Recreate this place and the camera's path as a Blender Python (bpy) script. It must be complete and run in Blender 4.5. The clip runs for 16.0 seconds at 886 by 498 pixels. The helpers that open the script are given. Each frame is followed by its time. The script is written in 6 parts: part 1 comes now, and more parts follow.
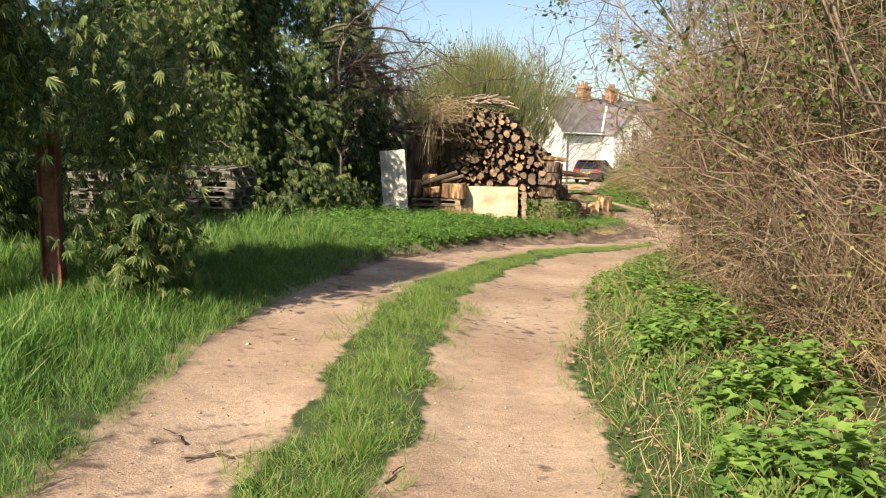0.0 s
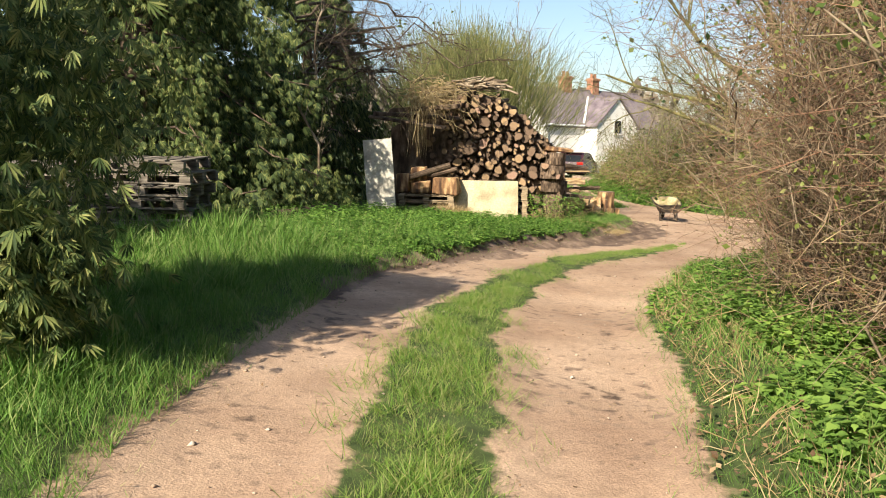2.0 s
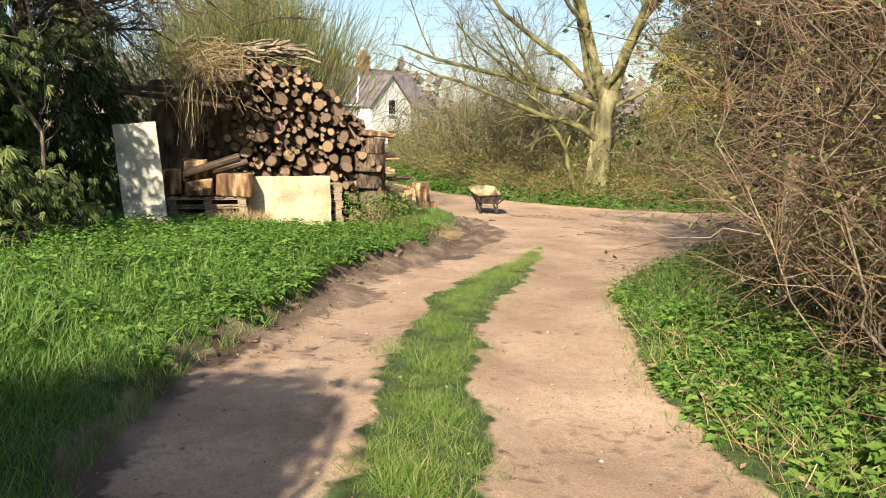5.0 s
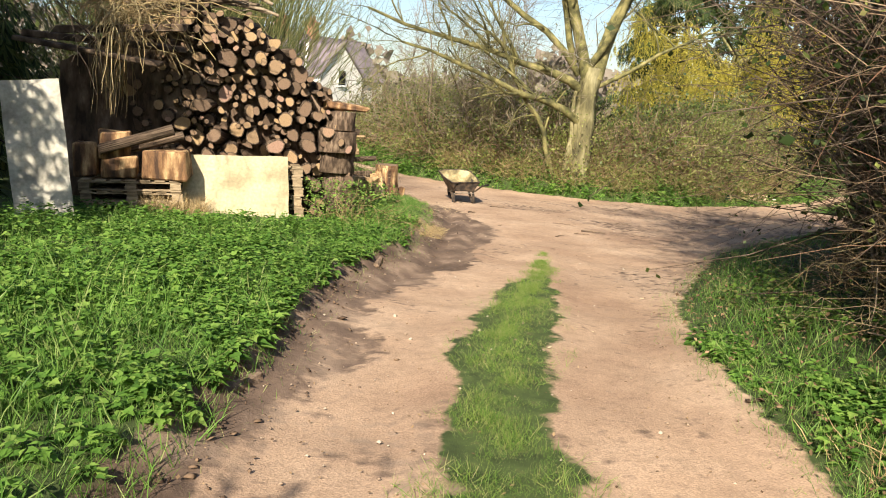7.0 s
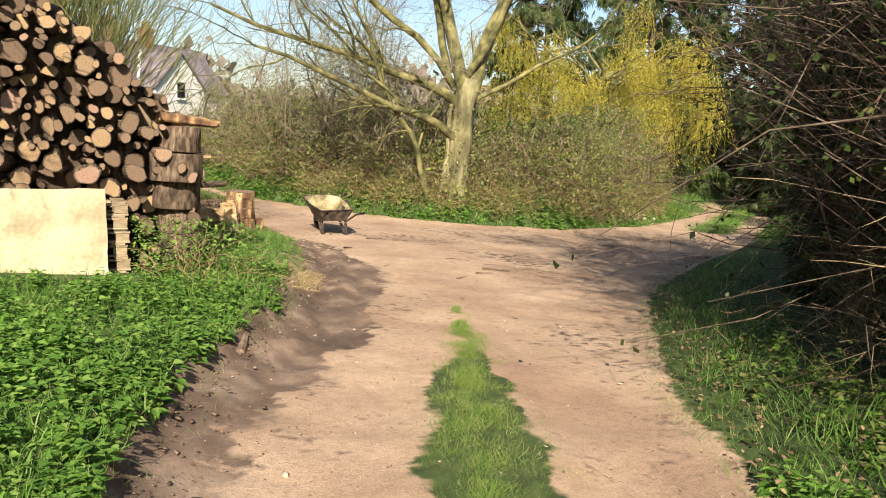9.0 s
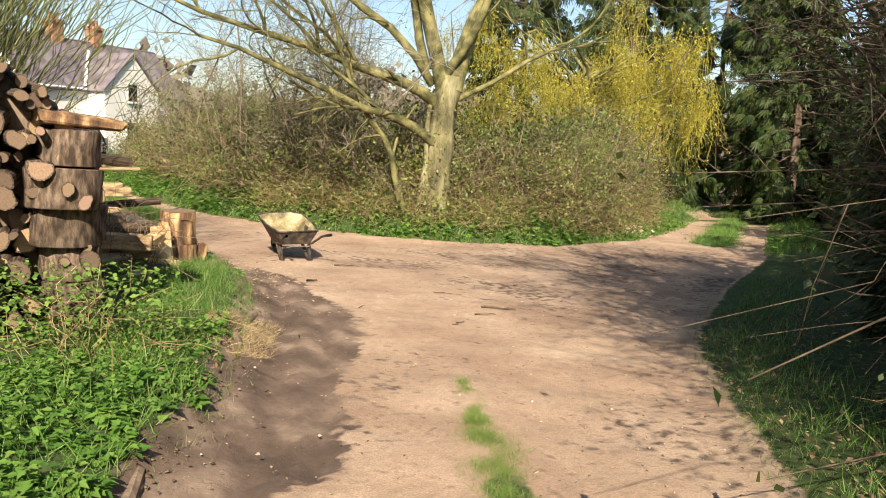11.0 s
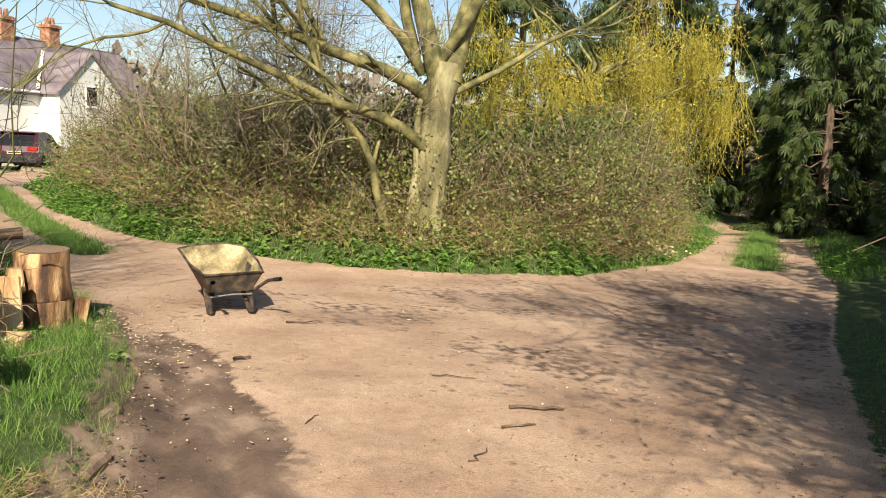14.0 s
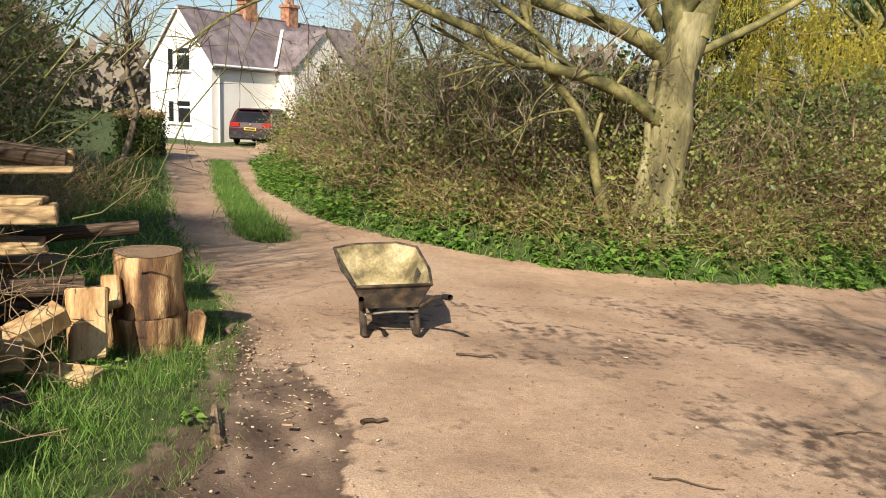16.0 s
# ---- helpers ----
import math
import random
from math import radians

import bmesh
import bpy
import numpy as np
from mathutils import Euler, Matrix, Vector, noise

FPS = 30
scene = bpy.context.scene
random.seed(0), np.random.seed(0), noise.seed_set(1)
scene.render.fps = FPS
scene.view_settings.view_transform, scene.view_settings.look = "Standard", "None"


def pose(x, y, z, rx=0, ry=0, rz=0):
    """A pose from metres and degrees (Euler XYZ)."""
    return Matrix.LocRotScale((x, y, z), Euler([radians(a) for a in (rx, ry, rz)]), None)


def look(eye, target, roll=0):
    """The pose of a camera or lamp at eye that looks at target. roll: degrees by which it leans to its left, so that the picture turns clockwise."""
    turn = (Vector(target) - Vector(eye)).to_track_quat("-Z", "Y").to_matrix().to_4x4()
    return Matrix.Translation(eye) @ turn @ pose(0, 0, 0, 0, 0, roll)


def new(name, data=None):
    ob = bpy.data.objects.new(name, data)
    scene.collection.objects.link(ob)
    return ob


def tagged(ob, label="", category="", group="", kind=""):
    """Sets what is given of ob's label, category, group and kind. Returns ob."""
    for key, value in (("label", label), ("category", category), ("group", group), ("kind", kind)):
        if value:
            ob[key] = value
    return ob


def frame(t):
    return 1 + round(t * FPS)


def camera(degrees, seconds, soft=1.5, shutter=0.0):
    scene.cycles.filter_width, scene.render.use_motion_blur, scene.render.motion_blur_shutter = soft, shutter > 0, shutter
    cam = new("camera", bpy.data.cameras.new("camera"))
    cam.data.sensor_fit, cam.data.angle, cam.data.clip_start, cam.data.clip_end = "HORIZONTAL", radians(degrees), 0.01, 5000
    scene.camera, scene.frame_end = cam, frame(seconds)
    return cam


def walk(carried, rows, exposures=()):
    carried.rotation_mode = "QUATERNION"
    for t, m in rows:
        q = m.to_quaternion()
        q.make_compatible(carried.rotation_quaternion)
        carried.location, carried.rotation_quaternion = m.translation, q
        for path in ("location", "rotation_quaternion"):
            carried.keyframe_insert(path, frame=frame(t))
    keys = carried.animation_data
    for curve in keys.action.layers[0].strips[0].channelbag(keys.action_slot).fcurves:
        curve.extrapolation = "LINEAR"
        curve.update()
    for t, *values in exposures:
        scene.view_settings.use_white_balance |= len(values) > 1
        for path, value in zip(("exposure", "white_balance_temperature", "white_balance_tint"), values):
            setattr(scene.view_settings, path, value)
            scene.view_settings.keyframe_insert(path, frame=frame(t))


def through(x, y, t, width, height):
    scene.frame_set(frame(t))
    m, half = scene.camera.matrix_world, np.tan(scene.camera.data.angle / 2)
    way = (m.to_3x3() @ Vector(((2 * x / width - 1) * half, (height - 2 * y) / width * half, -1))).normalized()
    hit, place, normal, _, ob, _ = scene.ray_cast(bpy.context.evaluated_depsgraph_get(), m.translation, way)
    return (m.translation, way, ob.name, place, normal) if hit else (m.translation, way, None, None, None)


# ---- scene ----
cam = camera(57.5, 16.0, soft=1.0)
METRES, EYE, TILT, LEAN, TURN = 20.3, 1.5, -0.5, 3.0, 8.1
ROWS = [
    (0.0, 0.0, 0.0, 0.0, 0.49, -6.82, -4.12),
    (0.5, -0.0035, 0.0238, 0.0003, 2.84, -6.04, -4.36),
    (1.0, -0.0102, 0.0527, -0.0017, 2.84, -6.3, -4.43),
    (1.5, -0.0144, 0.085, -0.0036, 0.42, -7.35, -5.07),
    (2.0, -0.0225, 0.1137, -0.0051, -1.63, -7.15, -4.15),
    (2.5, -0.0276, 0.1473, -0.0052, -5.23, -5.83, -3.63),
    (3.0, -0.0331, 0.1777, -0.0045, -5.11, -5.84, -4.55),
    (3.5, -0.0364, 0.2123, -0.004, -7.24, -8.0, -3.52),
    (4.0, -0.0402, 0.2463, -0.003, -10.45, -7.14, -3.69),
    (4.5, -0.0434, 0.2803, -0.0033, -15.33, -6.68, -2.84),
    (5.0, -0.0432, 0.3132, -0.0037, -18.72, -7.36, -3.42),
    (7.5, -0.0265, 0.473, -0.0044, -24.4, -8.61, -5.63),
    (8.0, -0.0185, 0.5054, -0.0049, -27.3, -7.39, -4.78),
    (8.5, -0.0085, 0.5374, -0.0046, -28.55, -8.27, -5.11),
    (9.0, 0.0043, 0.5672, -0.0036, -33.49, -6.64, -5.35),
    (11.5, 0.0746, 0.7034, -0.002, -35.89, -6.09, -5.02),
    (12.0, 0.0879, 0.7313, -0.0026, -35.61, -7.41, -5.52),
    (12.5, 0.1037, 0.7575, -0.0025, -35.77, -7.58, -5.89),
    (13.0, 0.1229, 0.7844, -0.0017, -35.56, -7.27, -5.4),
    (13.5, 0.1432, 0.8063, -0.0008, -39.0, -6.57, -4.98),
    (14.0, 0.1633, 0.8266, -0.0004, -36.73, -5.49, -4.67),
    (14.5, 0.1831, 0.8505, 0.0005, -36.64, -5.78, -4.68),
    (15.0, 0.1997, 0.8718, 0.0008, -33.65, -6.85, -5.41),
    (15.5, 0.215, 0.8959, 0.0016, -27.76, -8.01, -4.5),
    (16.0, 0.2314, 0.9198, 0.0015, -20.41, -8.48, -4.8),
]
walk(cam, [(t, pose(0, 0, EYE, TILT, LEAN, TURN) @ pose(METRES * x, METRES * y, METRES * z, 90 + pitch, roll, yaw)) for t, x, y, z, yaw, pitch, roll in ROWS],
     [(0.0, 0.92), (5.0, 0.95), (9.0, 0.9), (12.5, 0.85), (14.5, 0.72), (16.0, 0.58)])

# ---- world, sun, exposure ----
SUN_AZ, SUN_EL = math.atan2(-0.43, -0.90), radians(34.5)
sun_way = Vector((math.sin(SUN_AZ) * math.cos(SUN_EL), math.cos(SUN_AZ) * math.cos(SUN_EL), math.sin(SUN_EL)))
world = bpy.data.worlds.new("spring_sky")
scene.world = world
world.use_nodes = True
sky = world.node_tree.nodes.new("ShaderNodeTexSky")
sky.sky_type, sky.sun_disc = "NISHITA", False
sky.sun_elevation, sky.sun_rotation = SUN_EL, SUN_AZ
sky.air_density, sky.dust_density, sky.ozone_density = 1.0, 1.2, 1.6
back = world.node_tree.nodes["Background"]
back.inputs[1].default_value = 0.088
world.node_tree.links.new(sky.outputs[0], back.inputs[0])
sun = new("sun", bpy.data.lights.new("sun", "SUN"))
sun.data.energy, sun.data.angle, sun.data.color = 5.3, radians(0.55), (1.0, 0.89, 0.74)
sun.matrix_world = look(sun_way * 50, (0, 0, 0))


# ---- materials ----
def material(name, build, rough=0.9):
    m = bpy.data.materials.new(name)
    m.use_nodes = True
    nt = m.node_tree
    b = nt.nodes["Principled BSDF"]
    b.inputs["Roughness"].default_value = rough
    b.inputs["Specular IOR Level"].default_value = 0.25
    build(nt, b)
    return m


def node(nt, kind, **values):
    n = nt.nodes.new(kind)
    for k, v in values.items():
        n.inputs[k].default_value = v
    return n


def noise_tex(nt, scale, detail=4.0, stretch=None, space="Object"):
    c = nt.nodes.new("ShaderNodeTexCoord")
    n = node(nt, "ShaderNodeTexNoise", Scale=scale, Detail=detail)
    if stretch:
        mp = nt.nodes.new("ShaderNodeMapping")
        mp.inputs["Scale"].default_value = stretch
        nt.links.new(c.outputs[space], mp.inputs[0])
        nt.links.new(mp.outputs[0], n.inputs[0])
    else:
        nt.links.new(c.outputs[space], n.inputs[0])
    return n.outputs["Fac"]


def ramp(nt, fac, *stops):
    r = nt.nodes.new("ShaderNodeValToRGB")
    e = r.color_ramp.elements
    while len(e) < len(stops):
        e.new(0.5)
    for k, (p, c) in zip(e, stops):
        k.position, k.color = p, (*c, 1) if len(c) == 3 else c
    nt.links.new(fac, r.inputs[0])
    return r.outputs[0]


def mixed(nt, fac, a, b, how="MIX"):
    m = nt.nodes.new("ShaderNodeMix")
    m.data_type, m.blend_type = "RGBA", how
    for s, k in ((fac, 0), (a, 6), (b, 7)):
        if isinstance(s, (int, float)):
            m.inputs[k].default_value = s
        elif isinstance(s, tuple):
            m.inputs[k].default_value = (*s, 1)
        else:
            nt.links.new(s, m.inputs[k])
    return m.outputs[2]


def bump(nt, b, height, strength, distance):
    n = node(nt, "ShaderNodeBump", Strength=strength, Distance=distance)
    nt.links.new(height, n.inputs["Height"])
    nt.links.new(n.outputs[0], b.inputs["Normal"])


def surface(name, dark, mid, light, scale=3.0, fine=40.0, rough=0.9, relief=0.004, stretch=None, metal=0.0, vary=0.0):
    """Mottled colour at two scales, with fine relief."""
    def build(nt, b):
        big = noise_tex(nt, scale, 5, stretch)
        small = noise_tex(nt, fine, 3, stretch)
        c = ramp(nt, big, (0.37, dark), (0.5, mid), (0.64, light))
        c = mixed(nt, 0.45, c, ramp(nt, small, (0.3, (0.35,) * 3), (0.7, (0.75,) * 3)), "OVERLAY")
        if vary:
            o = nt.nodes.new("ShaderNodeObjectInfo")
            c = mixed(nt, 1.0, c, ramp(nt, o.outputs["Random"], (0, (1 - vary,) * 3), (1, (1, 1, 1))), "MULTIPLY")
        nt.links.new(c, b.inputs["Base Color"])
        b.inputs["Metallic"].default_value = metal
        if relief:
            bump(nt, b, small, 0.6, relief)
    return material(name, build, rough)


def foliage(name, *colours, through=0.3, rough=0.55, patch=0.5):
    """Leaves that differ one by one, let some light through, and change over the metres."""
    def build(nt, b):
        g = nt.nodes.new("ShaderNodeNewGeometry")
        n = len(colours) - 1
        c = ramp(nt, g.outputs["Random Per Island"], *[(i / n, k) for i, k in enumerate(colours)])
        big = noise_tex(nt, 0.7, 3)
        c = mixed(nt, patch, c, ramp(nt, big, (0.3, (0.45, 0.5, 0.4)), (0.7, (1.0, 0.95, 0.8))), "MULTIPLY")
        nt.links.new(c, b.inputs["Base Color"])
        t = nt.nodes.new("ShaderNodeBsdfTranslucent")
        nt.links.new(c, t.inputs[0])
        mx = nt.nodes.new("ShaderNodeMixShader")
        mx.inputs[0].default_value = through
        nt.links.new(b.outputs[0], mx.inputs[1])
        nt.links.new(t.outputs[0], mx.inputs[2])
        nt.links.new(mx.outputs[0], nt.nodes["Material Output"].inputs[0])
    return material(name, build, rough)


def ground_build(nt, b):
    def attribute(name):
        a = nt.nodes.new("ShaderNodeAttribute")
        a.attribute_name = name
        return a.outputs["Fac"]

    def edged(name, by, low, high, amount=1.0):
        """An attribute whose border is broken up by a texture."""
        m = nt.nodes.new("ShaderNodeMath")
        m.operation = "MULTIPLY_ADD"
        nt.links.new(by, m.inputs[0])
        m.inputs[1].default_value = amount
        nt.links.new(attribute(name), m.inputs[2])
        return ramp(nt, m.outputs[0], (low, (0, 0, 0)), (high, (1, 1, 1)))
    soft, fine, grit = noise_tex(nt, 0.9, 8), noise_tex(nt, 9, 8), noise_tex(nt, 85, 5)
    clod = noise_tex(nt, 28, 6)
    dirt = ramp(nt, soft, (0.30, (0.31, 0.205, 0.135)), (0.5, (0.41, 0.285, 0.19)), (0.70, (0.49, 0.355, 0.245)))
    dirt = mixed(nt, 0.32, dirt, ramp(nt, fine, (0.32, (0.27, 0.26, 0.25)), (0.7, (0.70, 0.69, 0.67))), "OVERLAY")
    dirt = mixed(nt, 0.34, dirt, ramp(nt, grit, (0.35, (0.25, 0.25, 0.25)), (0.65, (0.78, 0.78, 0.78))), "OVERLAY")
    dirt = mixed(nt, ramp(nt, clod, (0.62, (0, 0, 0)), (0.72, (0.55, 0.55, 0.55))), dirt, (0.23, 0.15, 0.10))
    wet = noise_tex(nt, 2.6, 9, (1.0, 0.55, 1.0))
    mud = ramp(nt, wet, (0.34, (0.095, 0.064, 0.045)), (0.5, (0.16, 0.11, 0.078)), (0.64, (0.30, 0.215, 0.15)))
    mud = mixed(nt, 0.3, mud, ramp(nt, clod, (0.3, (0.3, 0.3, 0.3)), (0.7, (0.68, 0.68, 0.68))), "OVERLAY")
    turf = ramp(nt, fine, (0.3, (0.035, 0.05, 0.016)), (0.6, (0.07, 0.10, 0.028)), (0.8, (0.13, 0.11, 0.05)))
    c = mixed(nt, edged("mud", fine, 0.78, 1.12, 1.1), dirt, mud)
    c = mixed(nt, edged("soil", fine, 0.75, 1.1), turf, c)
    nt.links.new(c, b.inputs["Base Color"])
    high = mixed(nt, 0.4, mixed(nt, 0.5, fine, clod), grit)
    bump(nt, b, high, 0.75, 0.016)


M_ground = material("earth_and_turf", ground_build, 0.95)
M_grass = foliage("grass_blades", (0.085, 0.19, 0.035), (0.14, 0.28, 0.05), (0.20, 0.36, 0.075), (0.36, 0.42, 0.16), through=0.42, patch=0.4)
M_strip = foliage("strip_grass", (0.10, 0.21, 0.035), (0.17, 0.31, 0.05), (0.27, 0.37, 0.08), (0.45, 0.41, 0.20), through=0.4, patch=0.25)
M_nettle = foliage("nettle_leaves", (0.075, 0.17, 0.03), (0.13, 0.27, 0.045), (0.21, 0.38, 0.07), (0.29, 0.43, 0.10), through=0.4, patch=0.5, rough=0.7)
M_herb = foliage("fresh_herb_leaves", (0.13, 0.23, 0.05), (0.20, 0.34, 0.07), (0.32, 0.47, 0.10), through=0.4, rough=0.7)
M_bramble = foliage("bramble_leaves", (0.05, 0.105, 0.02), (0.10, 0.185, 0.03), (0.17, 0.26, 0.05), (0.22, 0.20, 0.08), through=0.25, patch=0.4)
M_straw = foliage("dry_stalks", (0.28, 0.19, 0.09), (0.42, 0.31, 0.16), (0.55, 0.44, 0.25), through=0.1)
M_twig = foliage("bare_twigs", (0.11, 0.075, 0.05), (0.20, 0.138, 0.09), (0.30, 0.215, 0.14), (0.37, 0.29, 0.205), through=0.0, rough=0.9)
M_twig_grey = foliage("grey_bare_twigs", (0.20, 0.165, 0.125), (0.30, 0.255, 0.20), (0.40, 0.35, 0.28), through=0.0, rough=0.9)
M_twig_red = foliage("red_brown_twigs", (0.13, 0.065, 0.045), (0.24, 0.13, 0.085), (0.34, 0.20, 0.13), through=0.0, rough=0.9)
M_stem = surface("hedge_stem_bark", (0.10, 0.075, 0.05), (0.21, 0.16, 0.105), (0.32, 0.26, 0.18), 4, 30, stretch=(1, 1, 0.3))
M_ivy = foliage("ivy_leaves", (0.05, 0.085, 0.02), (0.10, 0.14, 0.035), (0.17, 0.20, 0.06), through=0.15, rough=0.4)
# brighter copy for sunlit conifers; its palest stop paints sun on the spray tips
M_conifer_sunlit = foliage("sunlit_conifer_sprays", (0.05, 0.085, 0.03), (0.10, 0.15, 0.045), (0.165, 0.215, 0.06), (0.36, 0.37, 0.13), through=0.36, patch=0.3, rough=0.7)
M_conifer_mid = foliage("dark_conifer_sprays", (0.028, 0.05, 0.02), (0.06, 0.095, 0.032), (0.11, 0.15, 0.045), (0.25, 0.27, 0.09), through=0.3, patch=0.45, rough=0.7)
M_conifer_far = foliage("far_conifer_sprays", (0.02, 0.04, 0.012), (0.045, 0.075, 0.018), (0.10, 0.12, 0.03), through=0.2)
# dead conifer wood; its dark tone also paints shade on hedge twigs
M_dead_shaded = surface("dead_and_shaded_twigs", (0.05, 0.035, 0.025), (0.11, 0.08, 0.055), (0.18, 0.14, 0.10), 6, 40)
M_hedge = foliage("hedge_leaves", (0.11, 0.14, 0.035), (0.20, 0.245, 0.06), (0.31, 0.35, 0.095), (0.40, 0.38, 0.17), through=0.35, patch=0.5)
M_willow = foliage("willow_strands", (0.31, 0.26, 0.05), (0.49, 0.42, 0.06), (0.68, 0.60, 0.11), through=0.35, patch=0.5)
M_broom = foliage("broom_stems", (0.10, 0.13, 0.05), (0.20, 0.22, 0.08), (0.32, 0.31, 0.13), through=0.15, patch=0.3)
M_trunk = surface("mossy_tree_bark", (0.075, 0.068, 0.035), (0.18, 0.16, 0.075), (0.31, 0.28, 0.15), 3.2, 22, relief=0.03, stretch=(1, 1, 0.35))
M_limb = surface("green_lichen_limb", (0.06, 0.058, 0.025), (0.14, 0.13, 0.05), (0.25, 0.22, 0.09), 4, 40, relief=0.006)
M_wall = surface("white_render", (0.74, 0.71, 0.64), (0.80, 0.77, 0.70), (0.84, 0.82, 0.76), 0.6, 30, relief=0.002)
M_slate = surface("purple_slates", (0.12, 0.095, 0.105), (0.17, 0.14, 0.15), (0.22, 0.185, 0.19), 1.5, 14, 0.7)
M_brick = surface("orange_brick", (0.22, 0.10, 0.06), (0.33, 0.16, 0.095), (0.42, 0.25, 0.16), 5, 30)
M_earth = surface("caked_earth", (0.13, 0.09, 0.06), (0.22, 0.155, 0.105), (0.32, 0.235, 0.165), 5, 40, relief=0.008)
M_bark = surface("log_bark", (0.055, 0.038, 0.025), (0.13, 0.09, 0.06), (0.24, 0.175, 0.12), 6, 40, relief=0.01, stretch=(1, 1, 0.4), vary=0.4)


def cut_build(nt, b):
    c = nt.nodes.new("ShaderNodeTexCoord")
    w = node(nt, "ShaderNodeTexWave", Scale=9.0, Distortion=3.0, Detail=3.0)
    w.wave_type, w.rings_direction = "RINGS", "Z"
    nt.links.new(c.outputs["Object"], w.inputs[0])
    o = nt.nodes.new("ShaderNodeObjectInfo")
    # random wood tone; dark stops paint shaded ends, orange-tan ones sunlit ends
    tone = ramp(nt, o.outputs["Random"], (0.0, (0.13, 0.09, 0.06)), (0.3, (0.22, 0.15, 0.10)), (0.6, (0.31, 0.215, 0.13)), (0.85, (0.43, 0.30, 0.155)), (1, (0.36, 0.23, 0.17)))
    k = mixed(nt, 0.5, tone, ramp(nt, w.outputs["Color"], (0, (0.62, 0.58, 0.52)), (1, (1, 1, 1))), "MULTIPLY")
    k = mixed(nt, 0.5, k, ramp(nt, noise_tex(nt, 9, 5), (0.3, (0.45, 0.4, 0.36)), (0.6, (1, 1, 1))), "MULTIPLY")
    nt.links.new(k, b.inputs["Base Color"])


M_cut = material("sawn_log_end", cut_build, 0.85)


# ---- mesh helpers ----
rng = np.random.default_rng(7)


def mesh_of(name, v, f):
    v, f = np.asarray(v, np.float32), np.asarray(f, np.int32)
    me = bpy.data.meshes.new(name)
    me.vertices.add(len(v))
    me.vertices.foreach_set("co", v.ravel())
    me.loops.add(f.size)
    me.loops.foreach_set("vertex_index", f.ravel())
    me.polygons.add(len(f))
    me.polygons.foreach_set("loop_start", np.arange(0, f.size, f.shape[1], dtype=np.int32))
    me.update(calc_edges=True)
    return me


PLURALS = set("branch_crown twig_crown fine_twig_crown strand_curtain stem_mass bough_crown foliage low_foliage twigs fine_twigs red_twigs branches small_branches tall_branches tall_twigs stems back_stems tall_stems canes tangle thorn_twigs dry_stalks ivy inner_ivy leaves tall_leaves sprays low_sprays low_leaves bramble_canes bramble_leaves boughs strands crowns trunks dry_top".split())


def sheet_mesh(name, v, f, mat, parent=None, smooth=False, label=""):
    me = mesh_of(name, v, f)
    me.materials.append(mat)
    if smooth:
        me.shade_smooth()
    ob = new(name, me)
    ob.parent = parent
    if parent and name.split(".")[0] in PLURALS:
        tagged(ob, kind="stuff")
    if label:
        tagged(ob, label)
    return ob


def part(name, bm, mat, parent, label=""):
    me = bpy.data.meshes.new(name)
    bm.normal_update()
    bm.to_mesh(me)
    bm.free()
    for m in (mat if isinstance(mat, (list, tuple)) else [mat]):
        me.materials.append(m)
    ob = new(name, me)
    ob.parent = parent
    if label:
        tagged(ob, label)
    return ob


def thing(name, m, label, category, group="", kind=""):
    e = new(name)
    e.matrix_world = m
    return tagged(e, label, category, group, kind)


def box(bm, sx, sy, sz, m=None, soft=0.0, wobble=0.0):
    """A box with its base centre at m, edges bevelled by soft, corners moved by wobble."""
    r = bmesh.ops.create_cube(bm, size=1, matrix=(m or Matrix()) @ Matrix.Translation((0, 0, sz / 2)) @ Matrix.Diagonal((sx, sy, sz, 1)))
    if wobble:
        for v in r["verts"]:
            v.co += Vector(rng.uniform(-wobble, wobble, 3))
    if soft:
        es = {e for v in r["verts"] for e in v.link_edges}
        bmesh.ops.bevel(bm, geom=list(es), offset=soft, segments=1, affect="EDGES")
    return bm


def tubes(pts, rad, sides=3):
    """Tapered tubes along many lines at once: pts (n, k, 3), rad (n, k). Returns vertices and quads."""
    pts, rad = np.asarray(pts, float), np.asarray(rad, float)
    n, k, _ = pts.shape
    t = np.gradient(pts, axis=1)
    t /= np.linalg.norm(t, axis=2, keepdims=True) + 1e-9
    ref = np.where(np.abs(t[:, :1, 2:3]) > 0.8, np.array([1.0, 0, 0]), np.array([0, 0, 1.0]))
    a = np.cross(t, np.broadcast_to(ref, t.shape))
    a /= np.linalg.norm(a, axis=2, keepdims=True) + 1e-9
    b = np.cross(t, a)
    ang = np.arange(sides) * 2 * np.pi / sides
    ring = a[:, :, None] * np.cos(ang)[:, None] + b[:, :, None] * np.sin(ang)[:, None]
    v = (pts[:, :, None] + ring * rad[:, :, None, None]).reshape(-1, 3)
    i, j, s = np.meshgrid(np.arange(n), np.arange(k - 1), np.arange(sides), indexing="ij")
    q = (i * k + j) * sides
    s2 = (s + 1) % sides
    f = np.stack([q + s, q + s2, q + sides + s2, q + sides + s], -1).reshape(-1, 4)
    return v, f


def joined(*pieces):
    vs, fs, n = [], [], 0
    for v, f in pieces:
        vs.append(v)
        fs.append(f + n)
        n += len(v)
    return np.concatenate(vs), np.concatenate(fs)


def unit(v):
    return v / (np.linalg.norm(v, axis=-1, keepdims=True) + 1e-9)


